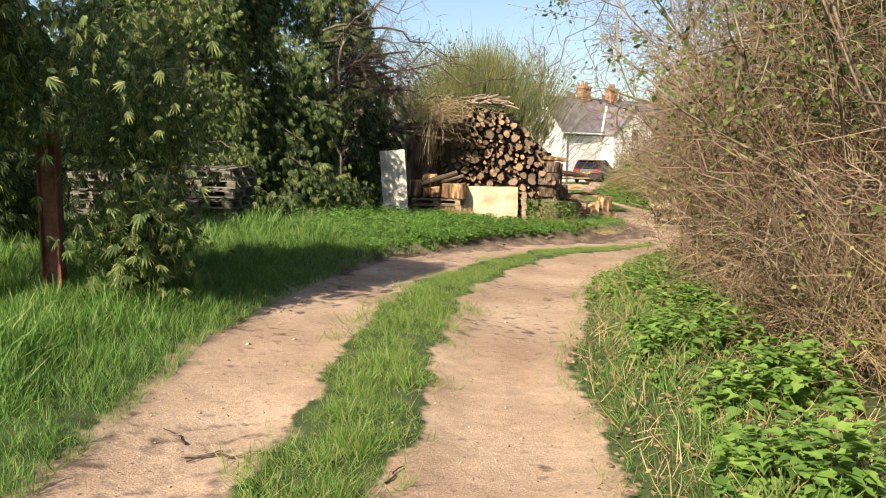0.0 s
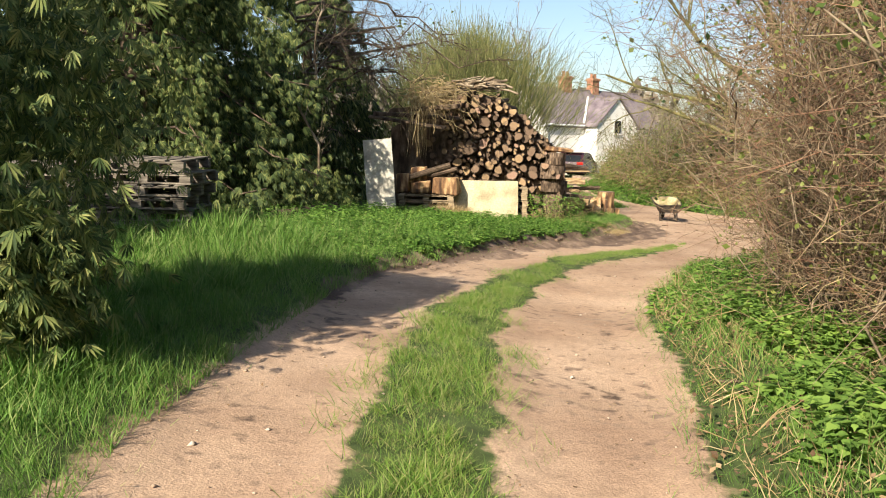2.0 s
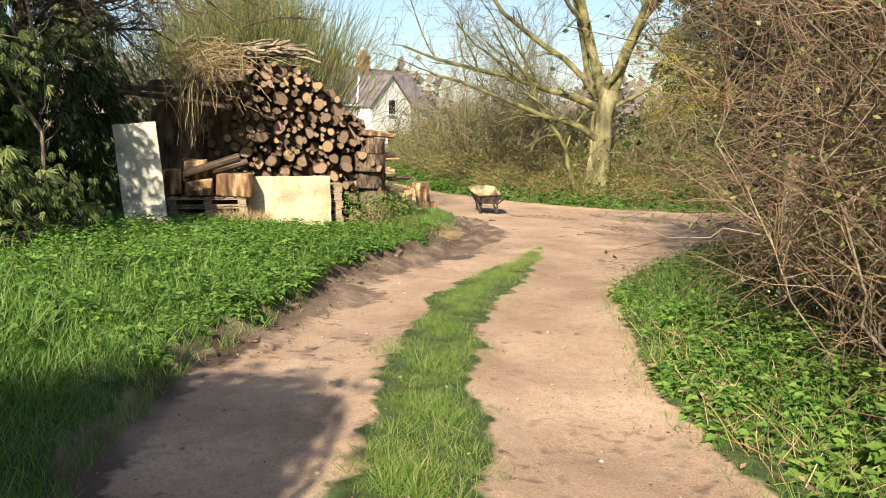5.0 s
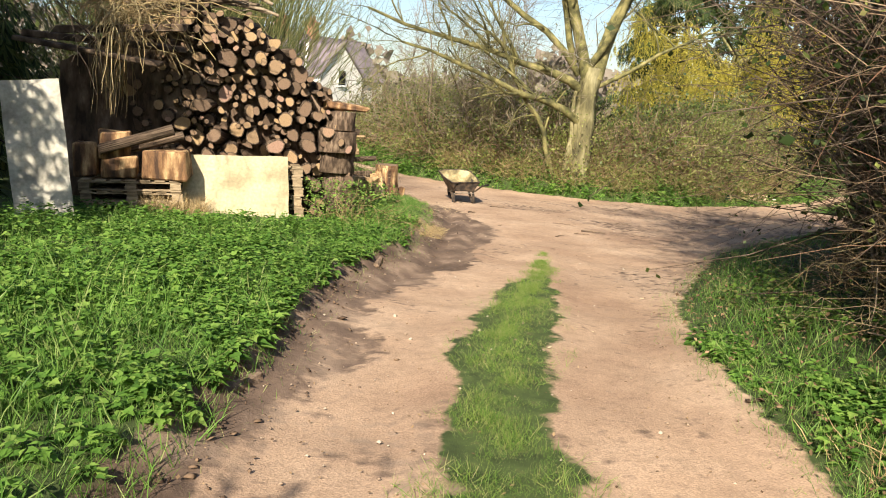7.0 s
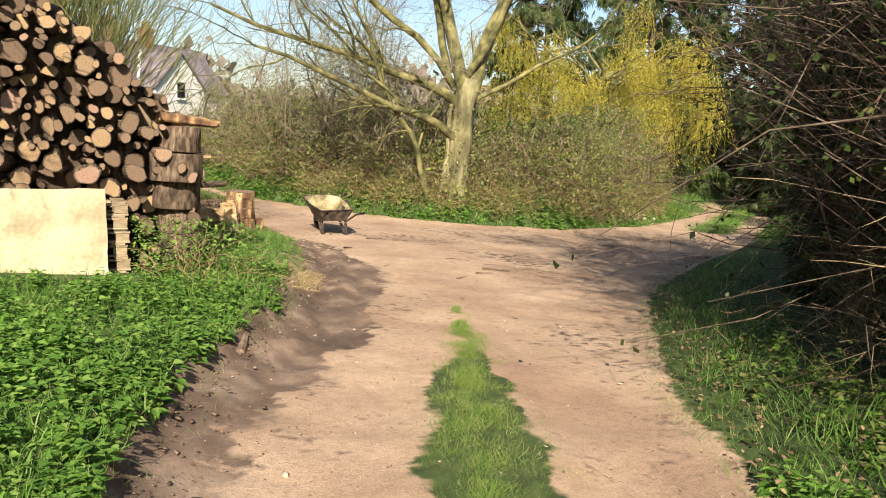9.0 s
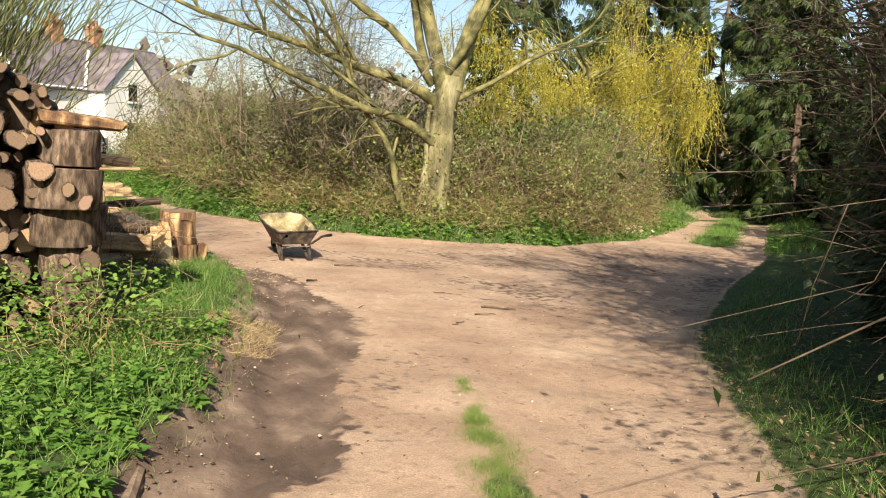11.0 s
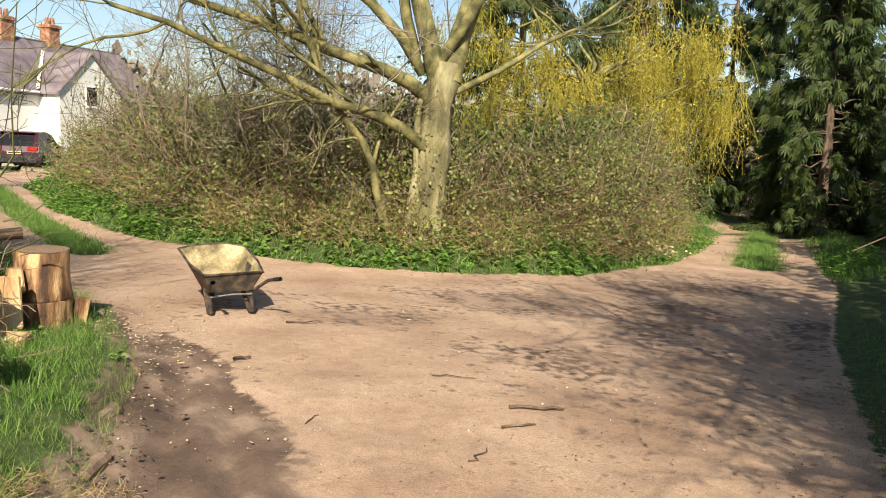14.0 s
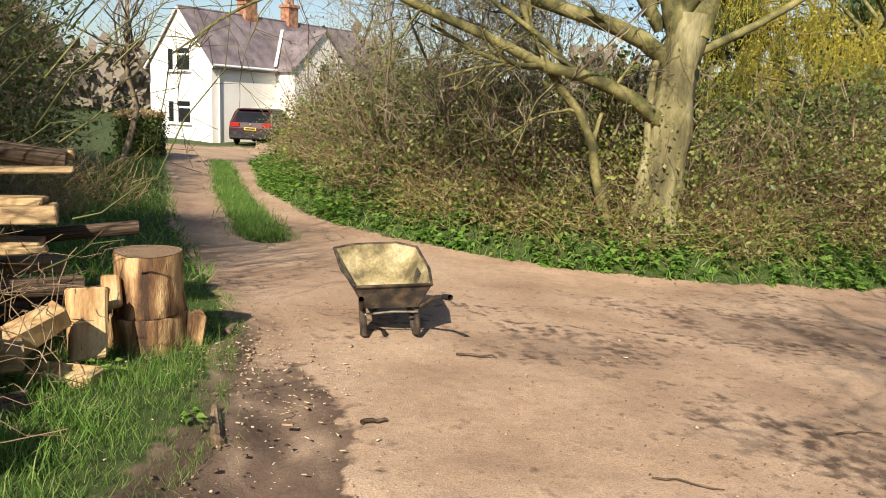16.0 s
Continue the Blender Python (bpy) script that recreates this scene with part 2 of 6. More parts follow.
def sway(start, way, length, k=4, bend=0.25, droop=0.0):
    """Bent lines from start (n, 3) along way (n, 3)."""
    n = len(start)
    s = np.linspace(0, 1, k)[None, :, None]
    side = rng.normal(0, 1, (n, 1, 3)) * bend
    L = np.asarray(length).reshape(-1, 1, 1)
    p = start[:, None] + (way[:, None] * s + side * s * s * 0.6) * L
    p[:, 1:] += rng.normal(0, 0.05, (n, k - 1, 3)) * L
    p[:, :, 2] -= droop * (s * s * L)[:, :, 0]
    return p


def stamps(template, tris, place, u, v, w, size):
    """Copies of a small template at place (n, 3), with axes u, v, w (n, 3) and size (n)."""
    template = np.asarray(template, float)
    p = place[:, None] + size[:, None, None] * (template[None, :, :1] * u[:, None] + template[None, :, 1:2] * v[:, None] + template[None, :, 2:] * w[:, None])
    f = np.asarray(tris)[None] + (np.arange(len(place)) * len(template))[:, None, None]
    return p.reshape(-1, 3), f.reshape(-1, np.asarray(tris).shape[1])


def frames_for(u, flat=0.0):
    """Axes v, w square to u; flat pulls w upwards."""
    r = rng.normal(0, 1, u.shape)
    r[:, 2] += flat * 4
    v = unit(np.cross(r, u))
    return v, np.cross(u, v)


LEAF = ([(0, 0, 0), (0.45, 0.34, 0.07), (1, 0, 0), (0.45, -0.34, 0.07)], [(0, 1, 2), (0, 2, 3)])
TOOTHED = ([(0, 0, 0), (0.14, 0.31, 0.08), (0.46, 0.35, 0.08), (0.55, 0.2, 0.04), (1, 0, -0.1), (0.55, -0.2, 0.04), (0.46, -0.35, 0.08), (0.14, -0.31, 0.08)],
           [(0, 2, 1), (0, 3, 2), (0, 4, 3), (0, 5, 4), (0, 6, 5), (0, 7, 6)])
BLADE = ([(0, 0.019, 0), (0, -0.019, 0), (0.55, 0.014, 0.09), (0.55, -0.014, 0.09), (0.97, 0, 0.36)], [(0, 1, 3), (0, 3, 2), (2, 3, 4)])


def fan_template():
    """A flat hanging fan of scale-leaved twiglets."""
    v, f = [], []
    for a, L in ((-42, 0.55), (-25, 0.84), (-8, 1.0), (8, 0.96), (24, 0.86), (41, 0.58)):
        c, s, n = math.cos(radians(a)), math.sin(radians(a)), len(v)
        v += [(0.12 * abs(s), 0, 0), (0.6 * L * c - 0.06 * s, 0.6 * L * s + 0.06 * c, -0.03), (L * c, L * s, -0.10), (0.6 * L * c + 0.06 * s, 0.6 * L * s - 0.06 * c, -0.03)]
        f += [(n, n + 1, n + 2), (n, n + 2, n + 3)]
    return v, f


FAN = fan_template()


# ---- the lie of the land ----
SLOPE = (0.0507, 0.0160)
LEFT_EDGE = [(-1.6, -14), (-1.8, 0), (-2.2, 3.4), (-2.6, 5.5), (-2.65, 9.6), (-2.45, 11), (-1.74, 13.1), (-1.2, 15.1), (-0.8, 16.4), (0.3, 18.6), (0.97, 20.6),
             (1.3, 21.6), (1.72, 23.3), (1.8, 25.8), (0.74, 31.1), (0.04, 36.8), (-1.06, 45.4), (-1.5, 50), (-3, 53), (4, 53.5)]
FAR_EDGE = [(1.5, 45.6), (1.9, 37.6), (2.7, 33), (3.5, 31.5), (4.45, 30.2), (5.7, 28.9), (7.7, 28.4), (10, 28.4), (13.5, 29.8), (17.6, 32.7), (27.4, 40.7), (45, 56.6)]
RIGHT_EDGE = [(47, 55), (25, 35.3), (14.8, 26.8), (9.4, 23), (5.7, 20), (4.4, 18.4), (2.4, 15.8), (1.5, 14.1), (0.95, 12.4), (0.4, 10.7), (0.2, 9.2), (0.25, 8.1),
              (0.03, 5.8), (0.25, 4.4), (0.5, 0), (0.5, -14)]
TRACK = np.array(LEFT_EDGE + FAR_EDGE + RIGHT_EDGE, float)
STRIP = np.array([(-0.95, -14), (-1.0, 1), (-1.08, 3.9), (-1.3, 6.5), (-1.33, 9), (-1.0, 10.7), (-0.6, 12.4), (0.2, 14.4), (0.86, 15.9), (1.45, 17), (2.3, 19)], float)
STRIP_W = np.array([0.24, 0.26, 0.29, 0.32, 0.29, 0.25, 0.24, 0.3, 0.26, 0.19, 0.06])
HOUSE_STRIP = np.array([(2.0, 30.6), (1.25, 37), (0.6, 46)], float)
LANE_STRIP = np.array([(15.9, 29.5), (24.3, 36.5), (40, 49.7)], float)


def step(a, b, v):
    u = np.clip((v - a) / (b - a), 0, 1)
    return u * u * (3 - 2 * u)


def to_line(p, line, widths=None):
    """Distance from p (n, 2) to a line of points, less the line's own half width."""
    best = np.full(len(p), 1e9)
    for i in range(len(line) - 1):
        a, d = line[i], line[i + 1] - line[i]
        s = np.clip(((p - a) @ d) / (d @ d), 0, 1)
        r = np.hypot(*(p - a - s[:, None] * d).T)
        best = np.minimum(best, r - (widths[i] + s * (widths[i + 1] - widths[i]) if widths is not None else 0))
    return best


def inside(p, poly):
    hit = np.zeros(len(p), bool)
    for (x0, y0), (x1, y1) in zip(poly, np.roll(poly, -1, 0)):
        with np.errstate(divide="ignore", invalid="ignore"):
            cross = ((y0 > p[:, 1]) != (y1 > p[:, 1])) & (p[:, 0] < (x1 - x0) * (p[:, 1] - y0) / (y1 - y0) + x0)
        hit ^= cross
    return hit


def off_track(p):
    """Metres outside the trodden earth; negative within."""
    d = to_line(p, np.vstack([TRACK, TRACK[:1]]))
    return np.where(inside(p, TRACK), -d, d)


def wave(p, a, b, c):
    return np.sin(p[:, 0] * a + 1.3 * np.sin(p[:, 1] * b)) * np.sin(p[:, 1] * c + np.cos(p[:, 0] * b))


def land(p, d=None):
    """Height of the ground at p (n, 2)."""
    p = np.asarray(p, float)
    d = off_track(p) if d is None else d
    x, y = 25 * np.tanh(p[:, 0] / 25), 60 * np.tanh(p[:, 1] / 60)
    z = -SLOPE[0] * x - SLOPE[1] * y - 0.2 * step(11, 20, p[:, 1])
    left = step(1.0, -0.5, p[:, 0] - np.interp(p[:, 1], [q[1] for q in LEFT_EDGE[:16]], [q[0] for q in LEFT_EDGE[:16]]))
    bank = 0.05 + 0.085 * step(8, 12, p[:, 1]) * step(25, 23, p[:, 1]) - 0.06 * step(23, 25, p[:, 1])
    z = z + left * (bank * step(-0.03, 0.16, d + 0.03 * wave(p, 5, 4, 7)) + 0.03 * step(0.2, 2.5, d))
    far = step(-0.5, 0.5, p[:, 1] - np.interp(p[:, 0], [q[0] for q in FAR_EDGE], [q[1] for q in FAR_EDGE])) * (p[:, 0] > 1.6)
    z = z + far * 0.42 * step(0.0, 1.3, d)
    z = z + (1 - left) * (1 - far) * 0.12 * step(0.0, 1.0, d)
    ruts = step(0.05, 0.3, to_line(p, STRIP, STRIP_W))
    z = z - np.where(d < 0, 0.035 * ruts * step(0, 0.35, -d), 0)
    z = z + 0.012 * wave(p, 2.1, 1.7, 2.6) + 0.006 * wave(p, 6.3, 4.1, 7.2) + 0.02 * wave(p, 0.7, 0.5, 0.6)
    hills = 9 * step(90, 420, p[:, 1] + 0.3 * p[:, 0]) + 6 * step(60, 300, -p[:, 0])
    return z + hills


def lift(x, y):
    return float(land(np.array([[x, y]]))[0])


def axis(a, b, fine, reach):
    mid = np.arange(a, b, fine)
    out = np.cumsum(fine * 1.16 ** np.arange(1, 200))
    out = out[out < reach]
    return np.concatenate([(a - out)[::-1], mid, b + out])


def build_ground():
    xs, ys = axis(-6.5, 13, 0.085, 1600), axis(1, 31, 0.085, 1600)
    X, Y = np.meshgrid(xs, ys)
    p = np.stack([X.ravel(), Y.ravel()], 1)
    d = off_track(p)
    strip = np.minimum(to_line(p, STRIP, STRIP_W), np.minimum(to_line(p, HOUSE_STRIP) - 0.3, to_line(p, LANE_STRIP) - 0.5))
    z = land(p, d)
    kerb = to_line(p, np.array(LEFT_EDGE[4:14], float))
    wide = np.interp(p[:, 1], [9, 13, 16, 19, 22, 25], [0.2, 0.35, 0.5, 0.95, 0.95, 0.45])
    mud = step(wide + 0.28, wide - 0.22, kerb + 0.16 * wave(p, 2.3, 1.1, 1.9) + 0.10 * wave(p, 7.3, 2.1, 2.9) + 0.06 * wave(p, 15, 6, 9)) * step(9.5, 13, p[:, 1]) * step(25.5, 23.5, p[:, 1]) * (d < 0.16) * (0.5 + 0.5 * step(15, 18.5, p[:, 1]))
    mud = np.maximum(mud, 0.85 * step(0.25, 0.02, np.abs(d)) * step(8, 10, p[:, 1]) * step(27, 25, p[:, 1]) * (p[:, 0] < np.interp(p[:, 1], [q[1] for q in LEFT_EDGE[:16]], [q[0] for q in LEFT_EDGE[:16]]) + 0.5))
    mud = np.maximum(mud, 0.5 * step(1.6, 0.2, np.hypot(p[:, 0] - 10, p[:, 1] - 27.2) - 0.4 * wave(p, 1, 2, 1.3)))
    # patches of darker earth towards the lane
    lane_patches = step(2.5, 7, p[:, 0] + 0.4 * (p[:, 1] - 22)) * step(15, 19, p[:, 1]) * step(30, 27, p[:, 1]) * (d < 0) * (0.26 + 0.22 * wave(p, 1.3, 0.9, 1.7))
    mud = np.maximum(mud, np.maximum(lane_patches, (d < 0) * (0.16 + 0.12 * wave(p, 1.1, 0.8, 1.4))))
    rut = np.exp(-((kerb - 0.38 - 0.05 * wave(p, 0.9, 0.7, 0.8)) / 0.13) ** 2) + 0.8 * np.exp(-((kerb - 0.72 - 0.05 * wave(p, 1.1, 0.6, 0.9)) / 0.10) ** 2)
    z = z - 0.02 * mud * (d < 0) + 0.014 * mud * wave(p, 9, 3, 5) + 0.012 * mud * wave(p, 17, 11, 19) - 0.05 * rut * mud * (d < 0)
    z = z + 0.006 * mud * (d < 0) * np.sin((p[:, 1] + 0.3 * p[:, 0]) * 52) * np.clip(rut, 0, 1)
    soil = np.minimum(step(0.16, -0.10, d - 0.08 * (p[:, 0] < np.interp(p[:, 1], [q[1] for q in LEFT_EDGE[:16]], [q[0] for q in LEFT_EDGE[:16]]) + 0.3) * step(8, 12, p[:, 1]) * step(27, 25, p[:, 1]) + 0.03 * wave(p, 5, 3, 6)), step(-0.12, 0.16, strip - 0.03 + 0.32 * step(15.8, 18.6, p[:, 1]) * (p[:, 1] < 25) + 0.06 * wave(p, 7, 5, 6) + 0.06 * wave(p, 2.9, 2.1, 3.3)))
    ny, nx = X.shape
    i = (np.arange(ny - 1)[:, None] * nx + np.arange(nx - 1)[None]).ravel()
    f = np.stack([i, i + 1, i + nx + 1, i + nx], 1)
    ob = sheet_mesh("ground", np.column_stack([p, z]), f, M_ground, smooth=True)
    for name, values in (("soil", soil), ("mud", mud)):
        ob.data.attributes.new(name, "FLOAT", "POINT").data.foreach_set("value", values.astype(np.float32))
    return tagged(ob, "sandy earth track with muddy edges between green verges", "ground", kind="structure")


build_ground()


def scatter(n, x0, x1, y0, y1, keep):
    p = np.column_stack([rng.uniform(x0, x1, n), rng.uniform(y0, y1, n)])
    d = off_track(p)
    k = keep(p, d)
    k = rng.uniform(0, 1, n) < k
    p, d = p[k], d[k]
    return np.column_stack([p, land(p, d)]), d


def blades(name, pts, height, mat, label, lean=0.45, thin=1.0):
    n = len(pts)
    u = unit(np.column_stack([rng.normal(0, lean, (n, 2)), np.ones(n)]))
    v, w = frames_for(u)
    h = height * rng.uniform(0.5, 1.35, n)
    t = np.array(BLADE[0]) * (1, thin, 1)
    return tagged(sheet_mesh(name, *stamps(t, BLADE[1], pts, u, v, w, h), mat), label, "grass", kind="stuff")


def leafy(name, pts, size, mat, label, template=LEAF, flat=0.6, category="plants"):
    n = len(pts)
    u = unit(np.column_stack([rng.normal(0, 1, (n, 2)), rng.normal(-0.1, 0.35, n)]))
    v, w = frames_for(u, flat)
    flip = np.where(w[:, 2:] < 0, -1, 1)
    return tagged(sheet_mesh(name, *stamps(*template, pts, u, v * flip, w * flip, size * rng.uniform(0.55, 1.3, n)), mat), label, category, kind="stuff")


# ---- verges ----
def verges():
    # long grass of the bank near the conifers
    pts, d = scatter(440000, -7.5, 0.6, -1.0, 15.5, lambda p, d: (d > -0.05) * (p[:, 0] < -1) * step(15.5, 8, p[:, 1]) * step(-1.0, 2.5, p[:, 1]) * step(-7.5, -3.6, p[:, 0]))
    h = (0.09 + 0.11 * step(0.1, 0.9, d)) * (1 + 0.3 * wave(pts, 1.7, 1.1, 1.5) + 0.45 * wave(pts, 7.3, 5.2, 8.1))
    blades("bank_grass", pts, h, M_grass, "lush green spring grass on the bank beside the track", 0.5)
    pts, d = scatter(130000, -3.5, 1.9, 14, 27, lambda p, d: (d > -0.05) * (p[:, 0] < 2) * step(20, 21.5, p[:, 1]) * (p[:, 0] > 0.1 - step(22, 20, p[:, 1])))
    blades("corner_grass", pts, (0.07 + 0.03 * step(0, 0.5, d)) * (1 + 0.5 * wave(pts, 6.3, 5.2, 7.1)), M_grass, "short green grass on the corner beside the chopping block", 0.5)
    # grass strip between the wheel tracks
    n = 90000
    s = np.sort(rng.uniform(0, 1, n)) ** 1.0 * 18 + 1
    c = np.column_stack([np.interp(s, STRIP[:, 1], STRIP[:, 0]), s])
    wd = np.interp(s, STRIP[:, 1], STRIP_W)
    c[:, 0] += np.clip(rng.normal(0, 0.6, n), -1.5, 1.5) * wd * (1 + 0.45 * wave(c, 5, 3, 4))
    tuft = wave(c, 6.1, 4.3, 5.2) + 0.5 * wave(c, 13, 9, 11)
    kept = tuft > rng.uniform(-1.6, 0.5, n)
    c, s = c[kept], s[kept]
    pts = np.column_stack([c, land(c)])
    blades("track_strip_grass", pts, (0.045 + 0.035 * step(15, 5, s)) * (1 + 0.4 * wave(c, 4, 2, 3) + 0.6 * wave(c, 9, 7, 11)), M_strip, "worn grass strip between the two wheel tracks", 0.75, 0.8)
    # right verge grass
    pts, d = scatter(270000, -0.2, 11, 1.0, 25, lambda p, d: (d > -0.08) * (d < 1.5) * (p[:, 0] > -0.5) * step(30, 6, p[:, 1]) * step(1.5, 0.2, d))
    blades("verge_grass", pts, (0.06 + 0.10 * step(0, 0.7, d)) * (1 + 0.5 * wave(pts, 6.3, 5.2, 7.1)), M_grass, "green grass along the foot of the bramble hedge", 0.55)
    # sparse stragglers at the track's edges
    pts, d = scatter(60000, -3, 8, 2, 30, lambda p, d: (d > -0.22) * (d < 0.1) * 0.8)
    blades("edge_grass", pts, 0.05, M_strip, "thin trodden grass at the edge of the earth track", 0.8)
    # house drive and lane strips, far verge
    for name, line, w, n in (("drive_strip_grass", HOUSE_STRIP, 0.3, 15000), ("lane_strip_grass", LANE_STRIP, 0.5, 14000)):
        s = rng.uniform(0, 1, n) ** 1.4 * (len(line) - 1)
        c = np.column_stack([np.interp(s, range(len(line)), line[:, i]) for i in (0, 1)]) + rng.normal(0, w * 0.55, (n, 2))
        blades(name, np.column_stack([c, land(c)]), np.full(n, 0.12), M_grass, "green grass strip along the middle of the drive", 0.6, 2.0)
    pts, d = scatter(160000, -3, 30, 27, 52, lambda p, d: (d > -0.05) * (d < 1.6) * step(60, 25, p[:, 1]) * 0.9)
    blades("far_verge_grass", pts, 0.15 + 0.06 * step(0, 1, d), M_grass, "green grass verge below the far hedge", 0.6, 2.2)


def plants(name, pts, height, leaf, mat, label, tiers=4, per=4):
    """Upright leafy plants: whorls of drooping toothed leaves up a leaning stem, the top ones small."""
    n = len(pts)
    lean = rng.normal(0, 0.22, (n, 2))
    k = tiers * per
    tier = np.tile(np.repeat(np.arange(tiers), per), n)
    f = (tier + rng.uniform(0.3, 1.0, n * k)) / tiers
    h, base = np.repeat(height, k), np.repeat(pts, k, 0)
    a = rng.uniform(0, 2 * np.pi, n * k)
    out = np.column_stack([np.cos(a), np.sin(a), np.zeros(n * k)])
    c = base + np.column_stack([np.repeat(lean, k, 0) * (f * h)[:, None], f * h]) + out * (0.015 + 0.02 * (1 - f))[:, None]
    u = unit(out + np.column_stack([np.zeros((n * k, 2)), 0.35 * f - 0.25 + rng.normal(0, 0.2, n * k)]))
    v = unit(np.cross(np.array([0, 0, 1.0]) + rng.normal(0, 0.22, (n * k, 3)), u))
    size = np.repeat(leaf * rng.uniform(0.7, 1.25, n), k) * (1.1 - 0.5 * f) * rng.uniform(0.75, 1.2, n * k)
    return tagged(sheet_mesh(name, *stamps(*TOOTHED, c, u, v, np.cross(u, v), size), mat), label, "plants", kind="stuff")


def herbs():
    # nettle bed on the left bank
    keep = lambda p, d: (d > 0.08) * (p[:, 0] < 1.7) * step(10, 13.5, p[:, 1] + 0.5 * p[:, 0] + 1.5) * step(4.5, 2.5, d) * (1 - step(20.0, 20.8, p[:, 1]) * (p[:, 0] > -0.6) * 0.985) * np.where(p[:, 0] < -0.6, step(19.5, 18.7, p[:, 1]), 1.0)
    pts, d = scatter(11500, -5, 1.9, 8.5, 24.5, lambda p, d: keep(p, d) * (0.3 + 0.7 * step(-0.3, 0.2, wave(p, 1.6, 1.2, 1.9))))
    hh = (0.09 + 0.13 * step(0, 0.8, d) * step(20.5, 16, pts[:, 1])) * (1 + 0.4 * wave(pts, 2.5, 2.0, 2.2)) * rng.uniform(0.7, 1.2, len(pts))
    plants("nettle_bed", pts, hh, 0.078, M_nettle, "bed of young green nettles covering the bank")
    pts, d = scatter(120000, -5, 1.9, 9.5, 22, lambda p, d: keep(p, d) * 0.55)
    blades("bed_grass", pts, 0.13 * (1 + 0.5 * wave(pts, 5.3, 4.2, 6.1)), M_grass, "green grass growing through the nettle bed", 0.6)
    # fresh plants below the right hedge
    pts, d = scatter(9500, -0.1, 6, 2.5, 17.5, lambda p, d: (d > 0.3) * (d < 2.0) * (p[:, 0] > 0) * step(0.25, 0.8, d + 0.25 * wave(p, 3.1, 2.3, 2.9)) * step(2.0, 1.2, d) * (0.05 + 0.9 * step(-0.1, 0.3, wave(p, 2.4, 1.7, 2.1))) * step(21, 8, p[:, 1]))
    hh = (0.08 + 0.30 * step(0.2, 1.0, d) * (0.75 + 0.5 * wave(pts, 2.2, 1.6, 2.4))) * rng.uniform(0.6, 1.2, len(pts))
    near = pts[:, 1] < 9.5
    plants("hogweed_patch", pts[near], hh[near], 0.105, M_herb, "bright fresh green leafy plants below the hedge")
    plants("bramble_patch", pts[~near], hh[~near], 0.075, M_bramble, "darker green bramble and nettle leaves below the hedge", 4, 3)
    # plants along the far hedge
    pts, d = scatter(13000, 1.5, 20, 26.5, 46, lambda p, d: (d > 0.05) * (d < 1.5) * (p[:, 1] > 28) * step(1.5, 0.8, d) * (0.4 + 0.6 * step(-0.3, 0.3, wave(p, 1.7, 1.3, 1.9))))
    plants("far_nettles", pts, (0.14 + 0.36 * step(0, 0.8, d)) * rng.uniform(0.6, 1.15, len(pts)), 0.13, M_nettle, "green nettles along the foot of the far hedge", 4, 3)


def litter():
    """Dead leaves and bits of bark, on the track and under the hedges."""
    M_litter = foliage("dead_leaf_litter", (0.10, 0.06, 0.035), (0.22, 0.14, 0.075), (0.36, 0.25, 0.14), through=0.05, rough=0.9, patch=0.1)
    pts, d = scatter(42000, -2.6, 10, 2, 28, lambda p, d: np.where(d < 0, 0.16 + 0.3 * step(-0.5, 0, d) + 0.35 * step(2, 6, p[:, 0]), 0.0))
    pts[:, 2] += 0.006
    leafy("track_litter", pts, 0.02, M_litter, "small dead leaves and bits of bark on the track", flat=3.0)
    pts, d = scatter(30000, 0, 9, 2.5, 21, lambda p, d: (d > 0) * (d < 2.2) * 0.8)
    pts[:, 2] += rng.uniform(0.01, 0.12, len(pts))
    leafy("hedge_litter", pts, 0.04, M_litter, "brown dead leaves below the bramble hedge", flat=1.5)
    pts, d = scatter(15000, 0, 4, 2.5, 12, lambda p, d: (d > 0.1) * (d < 1.6) * 0.6)
    blades("dead_grass", pts, np.full(len(pts), 0.20), M_straw, "dry straw-coloured grass mixed into the verge", 0.9, 0.7)


verges()
herbs()
litter()


# ---- hedges and trees ----
def along(line, n, power=1.0):
    line = np.asarray(line, float)
    seg = np.hypot(*np.diff(line, axis=0).T)
    at = np.concatenate([[0], np.cumsum(seg)])
    s = rng.uniform(0, 1, n) ** power * at[-1]
    p = np.column_stack([np.interp(s, at, line[:, i]) for i in (0, 1)])
    e = 0.05
    q = np.column_stack([np.interp(s + e, at, line[:, i]) for i in (0, 1)]) - np.column_stack([np.interp(s - e, at, line[:, i]) for i in (0, 1)])
    q = unit(q)
    return p, np.column_stack([q[:, 1], -q[:, 0]]), s / at[-1]


def clear(pts, room=-0.25):
    """Drop the lines that reach over the walked track."""
    n, k, _ = pts.shape
    d = off_track(pts[:, ::2, :2].reshape(-1, 2)).reshape(n, -1) + 0.55 * step(0.7, 1.5, pts[:, ::2, 2] + 0.3)
    return pts[d.min(1) > room]


